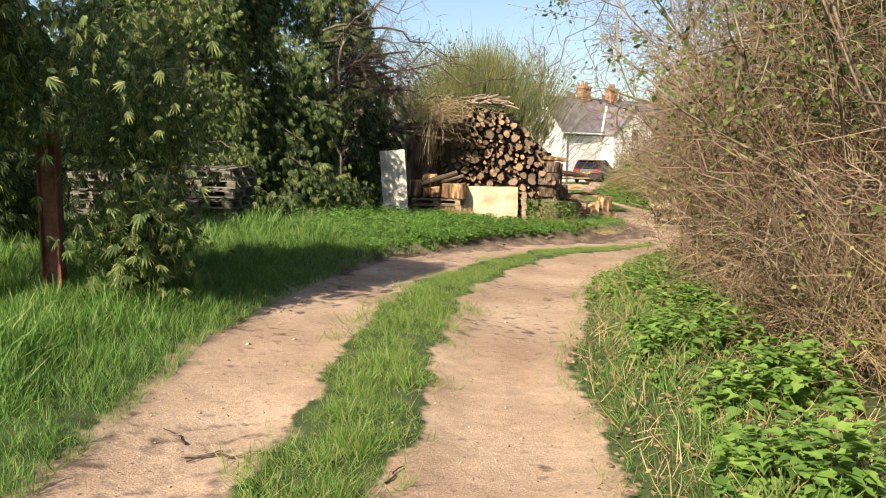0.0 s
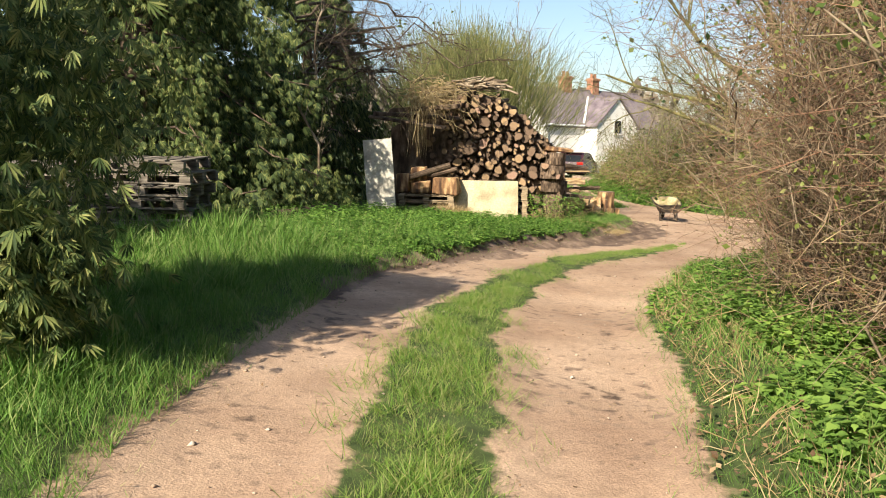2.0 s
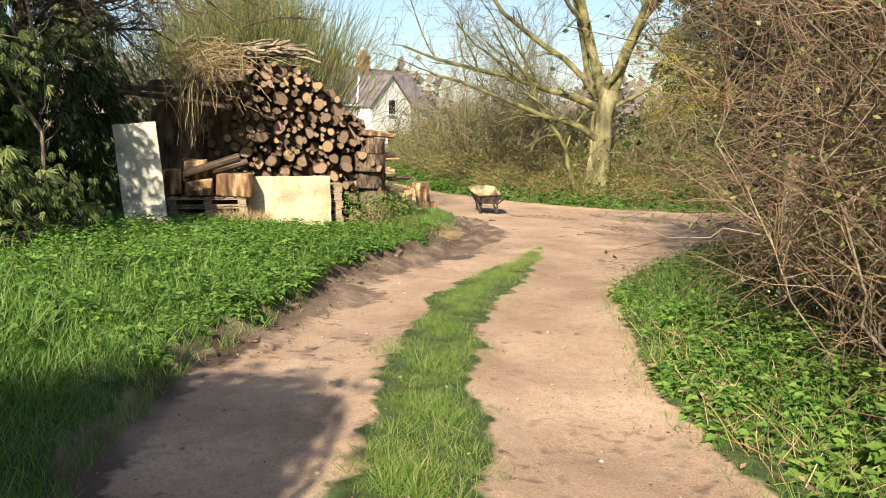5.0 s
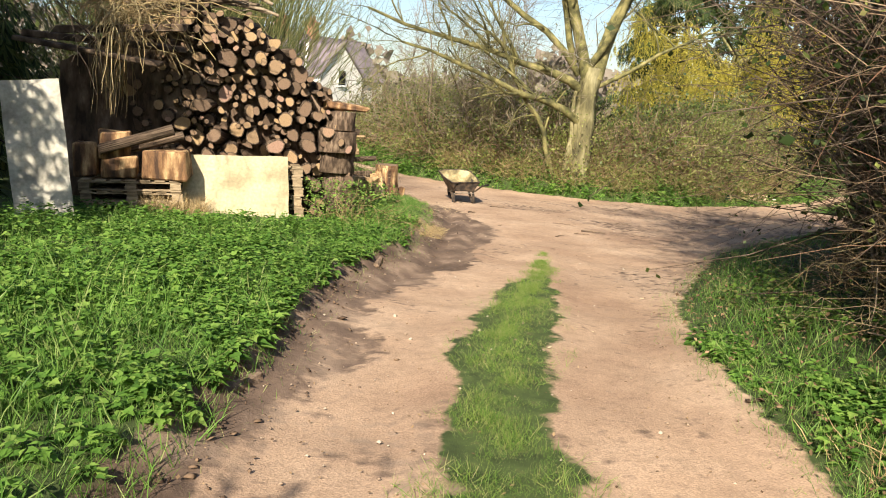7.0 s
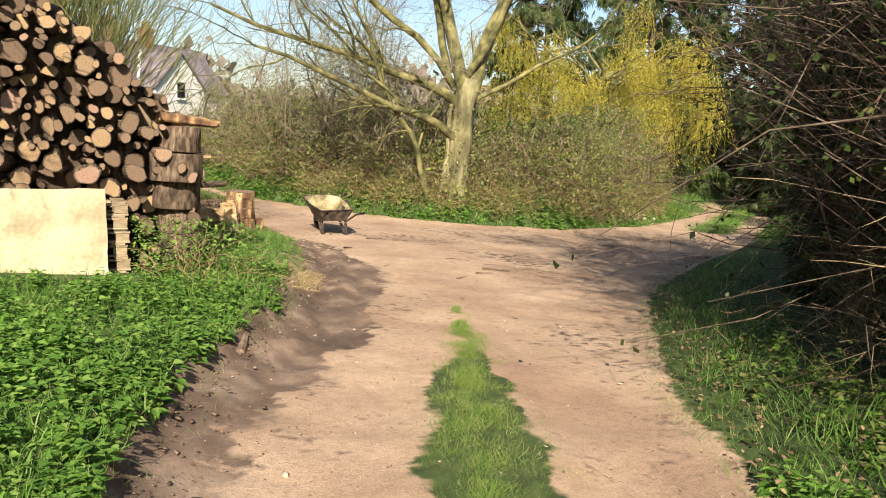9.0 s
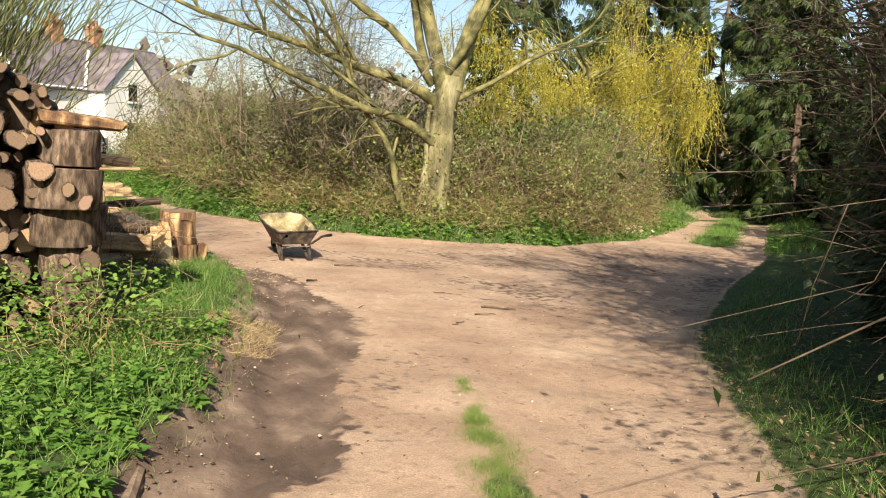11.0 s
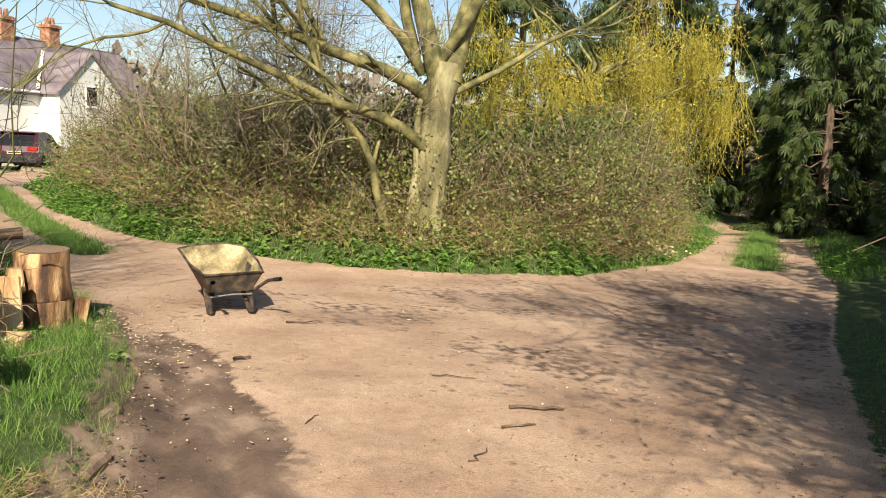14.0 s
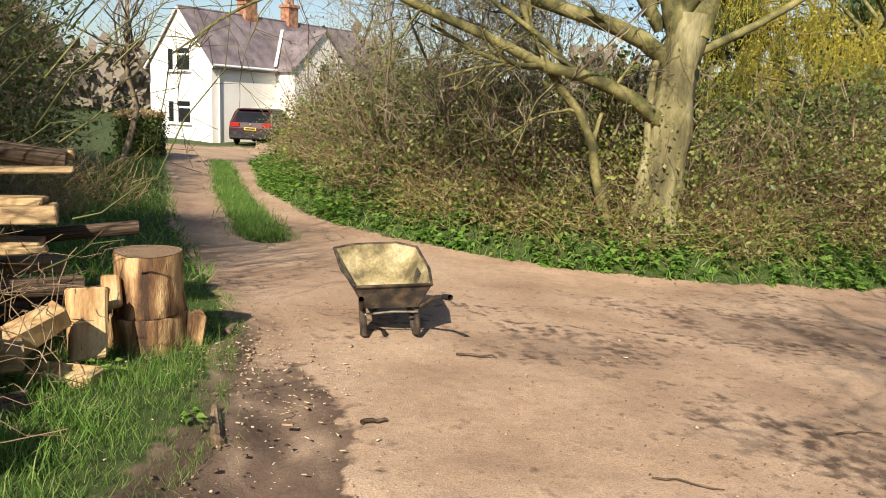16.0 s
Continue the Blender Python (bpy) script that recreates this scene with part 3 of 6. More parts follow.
def thicket(line, n, depth, height, length, rad, mat, name, label, up=0.8, power=1.0, k=4, low=0.0, bend=0.3, parent=None, ragged=0.35, category="hedge"):
    """A mass of bare twigs along a line, thickest towards the ground, with a ragged outline."""
    p, out, s = along(line, n, power)
    off = rng.uniform(0, 1, n) ** 0.8 * depth
    p = p + out * (off + 0.3 * np.sin(s * 61) * np.sin(s * 23 + 2))[:, None]
    g = land(p)
    top = height(s) if callable(height) else height
    top = top * (1 - ragged * 0.5 + ragged * 0.5 * np.sin(s * 37) * np.sin(s * 91 + 1)) * (1 - 0.35 * (off < 0.25 * depth))
    z = g + low + rng.uniform(0, 1, n) ** 1.15 * (top - low)
    way = unit(np.column_stack([rng.normal(0, 1, (n, 2)) - 0.35 * out, rng.normal(up, 0.55, n)]))
    L = length * rng.uniform(0.4, 1.5, n)
    pts = clear(sway(np.column_stack([p, z]), way, L, k, bend, 0.12))
    n = len(pts)
    r = np.linspace(1, 0.25, k)[None] * rad * rng.uniform(0.6, 1.5, (n, 1))
    return sheet_mesh(name, *tubes(pts, r), mat, parent), pts


def foliage_cloud(pts, spread, size, mat, name, parent=None, per=1, template=LEAF):
    c = pts.reshape(-1, 3)
    c = c[rng.integers(0, len(c), int(len(c) * per))] + rng.normal(0, spread, (int(len(c) * per), 3))
    n = len(c)
    u = unit(rng.normal(0, 1, (n, 3)))
    v, w = frames_for(u)
    return sheet_mesh(name, *stamps(*template, c, u, v, w, size * rng.uniform(0.5, 1.4, n)), mat, parent)


RIGHT_HEDGE = [(3.2, -3), (2.9, 2), (2.1, 4.5), (1.6, 6.6), (1.75, 9), (2.35, 11.5), (3.4, 14), (5.0, 16.6)]
DARK_HEDGE = [(4.6, 15.6), (6.8, 18.2), (10.5, 21.2), (16.5, 25.6), (27, 34), (46, 52)]
FAR_HEDGE = [(18.8, 35.2), (16.8, 33.2), (12.8, 30.0), (9, 29.35), (6.9, 29.7), (5.2, 30.9), (3.8, 33.0), (3.1, 37.5), (2.95, 45)]


def canes(line, n, depth, height, rad, name, mat, parent, lean=0.35, fall=0.5, k=8):
    """Arching canes that rise from the hedge's foot and lean out."""
    p, out, s = along(line, n)
    p = p + out * rng.uniform(0.15, depth, n)[:, None]
    base = np.column_stack([p, land(p) - 0.05])
    way = unit(np.column_stack([rng.normal(0, lean, (n, 2)) - 0.12 * out, np.ones(n)]))
    pts = sway(base, way, height * rng.uniform(0.5, 1.25, n), k, 0.25, fall * 0.5)
    pts = clear(pts)
    n = len(pts)
    r = np.linspace(1, 0.25, k)[None] * rad * rng.uniform(0.5, 1.6, (n, 1))
    sheet_mesh(name, *tubes(pts, r, 4), mat, parent)
    return pts


def side_twigs(lines, n, length, rad, name, mat, parent, rise=0.3, k=4, low=1):
    i, j = rng.integers(0, len(lines), n), rng.integers(low, lines.shape[1] - 1, n)
    f = rng.uniform(0, 1, (n, 1))
    c = lines[i, j] * (1 - f) + lines[i, j + 1] * f
    d = unit(lines[i, j + 1] - lines[i, j])
    way = unit(d * 0.7 + rng.normal(0, 0.6, (n, 3)) + (0, 0, rise))
    pts = sway(c, way, length * rng.uniform(0.3, 1.5, n), k, 0.3, 0.1)
    pts = clear(pts)
    n = len(pts)
    r = np.linspace(1, 0.3, k)[None] * rad * rng.uniform(0.6, 1.4, (n, 1))
    sheet_mesh(name, *tubes(pts, r), mat, parent)
    return pts


def right_hedge():
    top = thing("bramble_hedge", pose(0, 0, 0), "overgrown brown bramble and hawthorn hedge, still bare, with ivy", "hedge", kind="stuff")
    st = canes(RIGHT_HEDGE, 210, 1.9, 4.4, 0.017, "stems", M_stem, top, 0.14, 0.1)
    back = canes([(q[0] + 1.3, q[1]) for q in RIGHT_HEDGE], 220, 2.2, 5.2, 0.022, "back_stems", M_stem, top, 0.12, 0.05)
    over = canes([(1.6, 5.6), (1.2, 8), (1.35, 10.2), (1.75, 12.0)], 52, 0.8, 3.1, 0.010, "stems", M_stem, top, 0.2, 0.15)
    o1 = side_twigs(over, 2100, 0.7, 0.0042, "branches", M_twig, top, 0.15, 5)
    side_twigs(o1, 3600, 0.35, 0.0027, "twigs", M_twig, top, 0.1, 3)
    side_twigs(o1, 1800, 0.4, 0.0028, "red_twigs", M_twig_red, top, 0.2, 3)
    cn = canes(RIGHT_HEDGE, 520, 1.5, 2.0, 0.0048, "canes", M_twig, top, 0.5, 0.9)
    t1 = side_twigs(np.concatenate([st, back]), 8000, 0.85, 0.0046, "branches", M_twig, top, 0.25, 5)
    side_twigs(t1, 17000, 0.38, 0.0028, "twigs", M_twig, top, 0.1, 3)
    side_twigs(t1, 11000, 0.42, 0.003, "red_twigs", M_twig_red, top, 0.3, 3)
    side_twigs(cn, 6000, 0.35, 0.003, "thorn_twigs", M_straw, top, 0.0, 3)
    thicket(RIGHT_HEDGE, 7000, 2.6, 2.6, 0.6, 0.0036, M_twig, "tangle", "", 0.2, parent=top, low=0.1)
    thicket(RIGHT_HEDGE, 3800, 0.8, 0.9, 0.5, 0.003, M_straw, "dry_stalks", "", 1.6, parent=top)
    keep = np.concatenate([t1, t1])
    keep = keep[np.sin(keep[:, 0, 1] * 1.7) * np.sin(keep[:, 0, 2] * 2.1 + keep[:, 0, 1]) > 0.25]
    foliage_cloud(keep, 0.09, 0.05, M_ivy, "ivy", top, 2.6)
    foliage_cloud(o1[np.sin(o1[:, 0, 1] * 2.3 + o1[:, 0, 2] * 2.9) > 0.1], 0.07, 0.04, M_hedge, "leaves", top, 0.9)
    # dense ivy leaves filling the depth behind, added to darken the hedge
    p, out, s = along(RIGHT_HEDGE, 15000)
    p = p + out * rng.uniform(0.95, 3.0, 15000)[:, None]
    c = np.column_stack([p, land(p) + rng.uniform(0, 1, 15000) ** 1.2 * 3.2])
    foliage_cloud(c[:, None], 0.1, 0.12, M_ivy, "inner_ivy", top, 1.0)
    # taller bare growth where the hedge turns into the lane
    end = [(3.2, 13.2), (4.6, 15.6), (6.4, 17.4), (9, 19.4)]
    tall = canes(end, 120, 2.2, 5.8, 0.026, "tall_stems", M_stem, top, 0.2, 0.1)
    # dark twig colour carries the shade of the overhanging growth
    t2 = side_twigs(tall, 6000, 1.6, 0.010, "tall_branches", M_dead_shaded, top, 0.2)
    side_twigs(t2, 9000, 0.6, 0.0038, "tall_twigs", M_dead_shaded, top, 0.0, 3)
    # dark leaves added on the tall growth for fuller shade
    foliage_cloud(t2, 0.06, 0.07, M_conifer_far, "tall_leaves", top, 1.2)
    # dark leaf mass added to darken this end and shade the track
    n = 7000
    p, out, s = along([(3.5, 12.6), (4.9, 15.2), (6.9, 17.5), (9.6, 19.9)], n)
    p = p + out * rng.uniform(0.5, 2.2, n)[:, None]
    c = np.column_stack([p, land(p) + rng.uniform(0, 1, n) * (3.6 + 0.8 * np.sin(s * 19))])
    foliage_cloud(c[:, None], 0.12, 0.13, M_conifer_far, "inner_ivy", top, 1.0)
    return top


def dark_hedge():
    top = thing("evergreen_screen", pose(0, 0, 0), "tall dark evergreen screen overhanging the shaded lane", "hedge", kind="stuff")
    hi = lambda s: 3.7 + 5.5 * s
    # twigs coloured dark because the screen's near face lies in shade
    _, a = thicket(DARK_HEDGE, 7000, 3.0, hi, 1.0, 0.006, M_dead_shaded, "twigs", "", 0.4, 1.5, parent=top)
    n = 26000
    p, out, s = along(DARK_HEDGE, n, 1.5)
    p = p + out * (rng.uniform(0, 1, n) ** 1.3 * 3.2 + 0.35 * np.sin(s * 50))[:, None]
    c = np.column_stack([p, land(p) + 0.15 + rng.uniform(0, 1, n) * hi(s) * (0.85 + 0.3 * np.sin(s * 63))])
    u = unit(np.column_stack([-out + rng.normal(0, 0.6, (n, 2)), rng.normal(-0.9, 0.4, n)]))
    v, w = frames_for(u, 0.5)
    sheet_mesh("sprays", *stamps(*FAN, c, u, v, w, 0.24 * rng.uniform(0.6, 1.5, n) * (1 + 0.9 * s)), M_conifer_far, top)
    side = [(46, 58), (30, 44.5), (19.5, 36.2)]
    n = 9000
    p, out, s = along(side, n, 1.0)
    p = p + out * rng.uniform(0.3, 3.0, n)[:, None]
    c = np.column_stack([p, land(p) + 0.1 + rng.uniform(0, 1, n) * (3.0 + 4 * (1 - s))])
    u = unit(np.column_stack([-out + rng.normal(0, 0.6, (n, 2)), rng.normal(-0.9, 0.4, n)]))
    v, w = frames_for(u, 0.5)
    sheet_mesh("sprays", *stamps(*FAN, c, u, v, w, 0.55 * rng.uniform(0.6, 1.5, n)), M_conifer_far, top)
    return top


def far_hedge():
    top = thing("far_hedge", pose(0, 0, 0), "mixed hedge of bare twigs and new olive leaves behind the junction", "hedge", kind="stuff")
    hi = lambda s: 2.2 + 0.55 * step(0.50, 0.62, s) + 0.5 * np.sin(s * 23) * np.sin(s * 9) + 1.0 * step(0.38, 0.2, s) - 0.9 * step(0.76, 0.95, s)
    _, a = thicket(FAR_HEDGE, 17000, 2.4, hi, 0.85, 0.0075, M_twig, "twigs", "", 0.7, parent=top, ragged=0.7, k=3)
    _, r = thicket(FAR_HEDGE, 3600, 1.4, lambda s: 1.5 + 0.5 * np.sin(s * 41), 0.9, 0.007, M_twig_red, "red_twigs", "", 0.5, parent=top, k=5, bend=0.6)
    _, b = thicket(FAR_HEDGE, 3600, 1.2, lambda s: 0.9 + 0 * s, 0.8, 0.007, M_straw, "dry_stalks", "", 0.7, parent=top, k=5, bend=0.7)
    foliage_cloud(b, 0.1, 0.08, M_hedge, "low_leaves", top, 0.5)
    q = a[:, 0]
    lump = np.sin(q[:, 0] * 1.5 + 1.1 * np.sin(q[:, 2] * 2.0)) * np.sin(q[:, 1] * 1.4 + q[:, 2] * 2.0) + 0.4 * np.sin(q[:, 0] * 4.1 + q[:, 2] * 4.3) * np.sin(q[:, 1] * 3.7)
    foliage_cloud(a[(q[:, 2] > -0.7) & (lump > 0.0)], 0.13, 0.062, M_hedge, "leaves", top, 7.5)
    foliage_cloud(a[(q[:, 2] > -0.9) & (lump < -0.12)], 0.12, 0.08, M_ivy, "ivy", top, 2.6)
    # dark ivy leaves filling the heart, added for the hedge's shaded gaps
    p, out, s = along(FAR_HEDGE, 15000)
    p = p + out * rng.uniform(1.5, 3.0, 15000)[:, None]
    c = np.column_stack([p, land(p) + rng.uniform(0, 1, 15000) * np.maximum(hi(s) - 0.35, 0.4)])
    foliage_cloud(c[:, None], 0.12, 0.15, M_ivy, "inner_ivy", top, 1.0)
    arch = canes(FAR_HEDGE, 420, 0.9, 1.9, 0.010, "canes", M_stem, top, 0.45, 0.8)
    side_twigs(arch, 2600, 0.5, 0.006, "thorn_twigs", M_twig, top, 0.2, 3)
    low = [(17.8, 33.6), (12.8, 29.8), (9, 28.95), (6.9, 29.05), (5.2, 30.0), (3.9, 32.2)]
    _, c = thicket(low, 4200, 0.7, 0.6, 0.5, 0.005, M_straw, "bramble_canes", "", 0.7, parent=top)
    foliage_cloud(c, 0.08, 0.06, M_hedge, "bramble_leaves", top, 0.7)
    st = canes(FAR_HEDGE, 260, 1.6, 2.8, 0.016, "stems", M_stem, top, 0.2, 0.1)
    tall = canes(FAR_HEDGE[4:8], 34, 2.0, 5.0, 0.03, "tall_stems", M_stem, top, 0.14, 0.05)
    t1 = side_twigs(tall, 1300, 1.3, 0.007, "tall_branches", M_twig_grey, top, 0.4)
    side_twigs(t1, 3600, 0.6, 0.0045, "tall_twigs", M_twig_grey, top, 0.3, 3)
    foliage_cloud(t1[t1[:, 0, 2] < 2.6], 0.15, 0.06, M_hedge, "tall_leaves", top, 0.8)
    return top


def limbs_tree():
    """The bare roadside tree: a thick mossy trunk, forking, with long spreading limbs."""
    base = np.array([7.4, 29.6, lift(7.4, 29.6) - 0.1])
    top = thing("bare_tree", pose(*base), "old bare tree with a thick mossy yellow-green trunk", "tree")
    heavy, thin = [], []

    def limb(p, way, L, r, k=9, curve=(0, 0, 0), wild=0.07):
        pts, q, d = [np.array(p, float)], np.array(p, float), np.array(way, float)
        d = d / np.linalg.norm(d)
        for _ in range(k - 1):
            d = d + np.array(curve) / k + rng.normal(0, wild, 3)
            d = d / np.linalg.norm(d)
            q = q + d * L / (k - 1)
            pts.append(q)
        return np.array(pts), np.linspace(r, r * 0.42, k)

    def bough(points, r0, r1):
        """A limb through the given points, eased to nine."""
        q = np.array(points, float)
        t = np.linspace(0, len(q) - 1, 9)
        w = np.column_stack([np.interp(t, range(len(q)), q[:, i]) for i in range(3)])
        w[1:-1] = 0.25 * w[:-2] + 0.5 * w[1:-1] + 0.25 * w[2:]
        return w + np.vstack([np.zeros(3), rng.normal(0, 0.025, (8, 3))]), np.linspace(r0, r1, 9)

    trunk = limb((0, 0, 0), (0.07, 0, 1), 3.2, 0.30, 9, (0.02, 0, 0), 0.015)
    trunk[1][:] = np.interp(np.arange(9), [0, 1, 4, 8], [0.40, 0.32, 0.28, 0.26])
    side = limb((-0.36, -0.08, 0), (0.075, 0.02, 1), 2.7, 0.10, 9, (0, 0, 0.2), 0.012)
    fork = [limb(trunk[0][-1] + (0.12, 0, -0.3), (0.22, 0.05, 1), 6, 0.21), limb(trunk[0][-1] + (-0.1, 0, -0.35), (-0.25, 0.1, 1), 6, 0.18)]
    reach = [((-0.1, 0.1, 3.0), (-0.7, 0.1, 0.9), 6.0, 0.10, (-0.3, 0, 0.2)), ((0.2, -0.1, 2.6), (0.8, -0.2, 0.45), 4.2, 0.065, (0.3, 0, 0.1)),
             ((0.1, -0.1, 3.2), (0.5, -0.3, 1), 5, 0.11, (0.3, 0, -0.1)), ((-0.2, 0.2, 3.3), (-0.35, 0.4, 1), 5, 0.11, (-0.2, 0, 0))]
    parents = fork + [limb(p, w, L, r, 9, c, 0.13) for p, w, L, r, c in reach]
    low = bough([(-0.65, -0.05, 0.0), (-0.88, -0.1, 0.75), (-1.02, -0.12, 1.25), (-1.25, -0.15, 1.8), (-1.8, -0.2, 2.35), (-2.25, -0.2, 3.1), (-2.5, -0.2, 4.2)], 0.085, 0.035)
    parents.append(bough([(-0.1, -0.1, 1.75), (-0.7, -0.2, 2.2), (-1.2, -0.3, 2.3), (-1.9, -0.4, 2.35), (-2.8, -0.5, 2.75), (-4.2, -0.6, 3.3), (-5.2, -0.6, 3.5)], 0.12, 0.03))
    parents.append(bough([(-0.05, 0, 2.6), (-0.5, 0, 2.95), (-1.1, -0.1, 3.0), (-1.9, -0.1, 3.2), (-2.9, -0.2, 3.55), (-4.8, -0.2, 3.8), (-6.0, -0.2, 4.3)], 0.14, 0.03))
    parents.append(low)
    for pts, r in list(parents):
        for _ in range(6):
            i = rng.integers(3, 9)
            d = pts[i] - pts[i - 1]
            w = unit(unit(d) + rng.normal(0, 0.55, 3) + (0, 0, 0.25))
            heavy.append(limb(pts[i], w, rng.uniform(1.4, 3.2), r[i] * 0.6, 9, (0, 0, rng.uniform(-0.4, 0.5)), 0.12))
    for pts, r in heavy + parents:
        for _ in range(7):
            i = rng.integers(2, 9)
            w = unit(unit(pts[i] - pts[i - 1]) + rng.normal(0, 0.6, 3))
            thin.append(limb(pts[i], w, rng.uniform(0.6, 1.6), max(0.008, r[i] * 0.45), 9, (0, 0, rng.uniform(-0.5, 0.5)), 0.16))
    one = lambda L, sides: tubes(np.array([a for a, _ in L]), np.array([b for _, b in L]), sides)
    v, f = joined(one([trunk], 20), one([side], 9))
    swell = 0.035 * np.sin(v[:, 2] * 3.1 + 4 * np.arctan2(v[:, 1], v[:, 0])) + 0.02 * np.sin(v[:, 2] * 9 + 7 * np.arctan2(v[:, 1], v[:, 0]))
    v[:, :2] *= (1 + swell / 0.3)[:, None]
    sheet_mesh("trunk", v, f, M_trunk, top, True)
    for p in parents:
        sheet_mesh("limb", *one([p], 8), M_limb, top, True)
    for p in heavy:
        sheet_mesh("branch", *one([p], 5), M_limb, top, True)
    tips = np.array([a for a, _ in thin])
    sheet_mesh("twig_crown", *one(thin, 3), M_limb, top)
    n = 5000
    q = tips[rng.integers(0, len(tips), n), rng.integers(3, 9, n)]
    sheet_mesh("fine_twig_crown", *tubes(sway(q, unit(rng.normal(0, 1, (n, 3)) + (0, 0, 0.3)), rng.uniform(0.2, 0.7, n), 3), np.full((n, 3), 0.004)), M_limb, top)
    return top


def conifer(x, y, height, radius, n, size, mat, label, low=0.3, seed_branches=90):
    """A dense conifer: trunk, drooping boughs, and hanging feathered sprays."""
    g = lift(x, y)
    top = thing("conifer", pose(x, y, g), label, "tree")
    trunk = np.array([[(0, 0, -0.1), (0.05, 0, height * 0.3), (0, 0.06, height * 0.65), (0, 0, height)]])
    sheet_mesh("trunk", *tubes(trunk, np.array([[0.22, 0.18, 0.11, 0.02]]), 9), M_bark, top, True)
    m = seed_branches
    z = low + (height - low) * rng.uniform(0, 1, m) ** 1.2
    a = rng.uniform(0, 2 * np.pi, m)
    reach = radius * np.clip(1.12 - z / height, 0.1, 1) ** 0.55 * rng.uniform(0.7, 1.12, m)
    way = np.column_stack([np.cos(a), np.sin(a), np.full(m, 0.12)])
    pts = sway(np.column_stack([0 * a, 0 * a, z]), way, reach, 6, 0.08, 0.3)
    sheet_mesh("bough_crown", *tubes(pts, np.linspace(0.035, 0.008, 6)[None] * np.ones((m, 1)), 4), M_dead_shaded, top)
    i, s = rng.integers(0, m, n), rng.uniform(0.25, 1, n) ** 0.55 * 5
    j = np.minimum(s.astype(int), 4)
    f = (s - j)[:, None]
    c = pts[i, j] * (1 - f) + pts[i, j + 1] * f
    c = c + rng.normal(0, 0.17, (n, 3)) - np.column_stack([0 * f, 0 * f, rng.uniform(0, 0.35, (n, 1))])
    out = unit(np.column_stack([c[:, 0], c[:, 1], 0 * c[:, 2]]))
    u = unit(out * 0.45 + rng.normal(0, 0.33, (n, 3)) + (0, 0, -1.0))
    v, w = frames_for(u, 0.35)
    c[:, 2] = np.maximum(c[:, 2], 0.15)
    sheet_mesh("foliage", *stamps(*FAN, c, u, v, w, size * rng.uniform(0.55, 1.35, n)), mat, top)
    return top


def willow():
    x, y = 17.6, 38.0
    g = lift(x, y)
    top = thing("willow", pose(x, y, g), "weeping willow with hanging bright yellow spring strands", "tree")
    m = 46
    a, z = rng.uniform(0, 2 * np.pi, m), rng.uniform(1.5, 4.5, m)
    pts = sway(np.column_stack([0 * a, 0 * a, z]), unit(np.column_stack([np.cos(a), np.sin(a), np.full(m, 0.85)])), rng.uniform(2.8, 6.0, m), 7, 0.15, 0.3)
    sheet_mesh("trunk", *joined(tubes(np.array([[(0, 0, -0.2), (0, 0, 2), (0.1, 0, 5)]]), np.array([[0.35, 0.28, 0.12]]), 8)), M_limb, top, True)
    for p in pts:
        sheet_mesh("branch", *tubes(p[None], np.linspace(0.07, 0.012, 7)[None], 5), M_limb, top, True)
    n = 3400
    i, j = rng.integers(0, m, n), rng.choice([3, 5, 6, 6], n)
    c = pts[i, j] + rng.normal(0, 0.22, (n, 3))
    strand = sway(c, unit(np.column_stack([rng.normal(0, 0.3, (n, 2)), np.full(n, -1.0)])), rng.uniform(0.6, 2.3, n), 5, 0.06)
    sheet_mesh("strand_curtain", *tubes(strand, np.full((n, 5), 0.006)), M_willow, top)
    foliage_cloud(strand, 0.05, 0.07, M_willow, "leaves", top, 2.2)
    return top


def broom_bush():
    x, y = -2.6, 25.2
    g = lift(x, y)
    top = thing("broom_bush", pose(x, y, g), "tall upright olive-green broom bush behind the wood pile", "bush")
    n = 9000
    a, t = rng.uniform(0, 2 * np.pi, n), np.abs(rng.normal(0, 0.42, n))
    way = np.column_stack([np.cos(a) * np.sin(t), np.sin(a) * np.sin(t), np.cos(t)])
    start = way * (rng.uniform(0.15, 1, n) ** 0.6 * 4.3)[:, None] * (1, 1, 0.92) + rng.normal(0, 0.14, (n, 3))
    start[:, 2] = np.maximum(start[:, 2], 0.1)
    way = unit(way + (0, 0, 0.35) + rng.normal(0, 0.2, (n, 3)))
    sheet_mesh("stem_mass", *tubes(sway(start, way, rng.uniform(0.5, 1.5, n), 4, 0.15), np.linspace(0.008, 0.003, 4)[None] * np.ones((n, 1))), M_broom, top)
    trunk = sway(np.zeros((9, 3)), unit(np.column_stack([rng.normal(0, 0.35, (9, 2)), np.ones(9)])), np.full(9, 3.2), 5, 0.1)
    sheet_mesh("branches", *tubes(trunk, np.linspace(0.05, 0.012, 5)[None] * np.ones((9, 1)), 5), M_stem, top, True)
    return top


right_hedge()
dark_hedge()
far_hedge()
limbs_tree()
first = conifer(-4.75, 5.0, 4.0, 1.2, 24000, 0.115, M_conifer_sunlit, "dense green conifer with drooping sprays beside the brown post", 2.05)
conifer(-7.3, 7.2, 3.3, 2.0, 11000, 0.15, M_conifer_mid, "low dark green conifer with drooping sprays", 0.2)
conifer(-6.9, 14.0, 5.6, 1.5, 12000, 0.125, M_conifer_sunlit, "olive-green sunlit evergreen bush behind the stacked pallets", 0.9)
conifer(-10.6, 11.4, 5.6, 2.4, 6000, 0.24, M_conifer_mid, "dark green conifer at the back of the bank", 0.3)
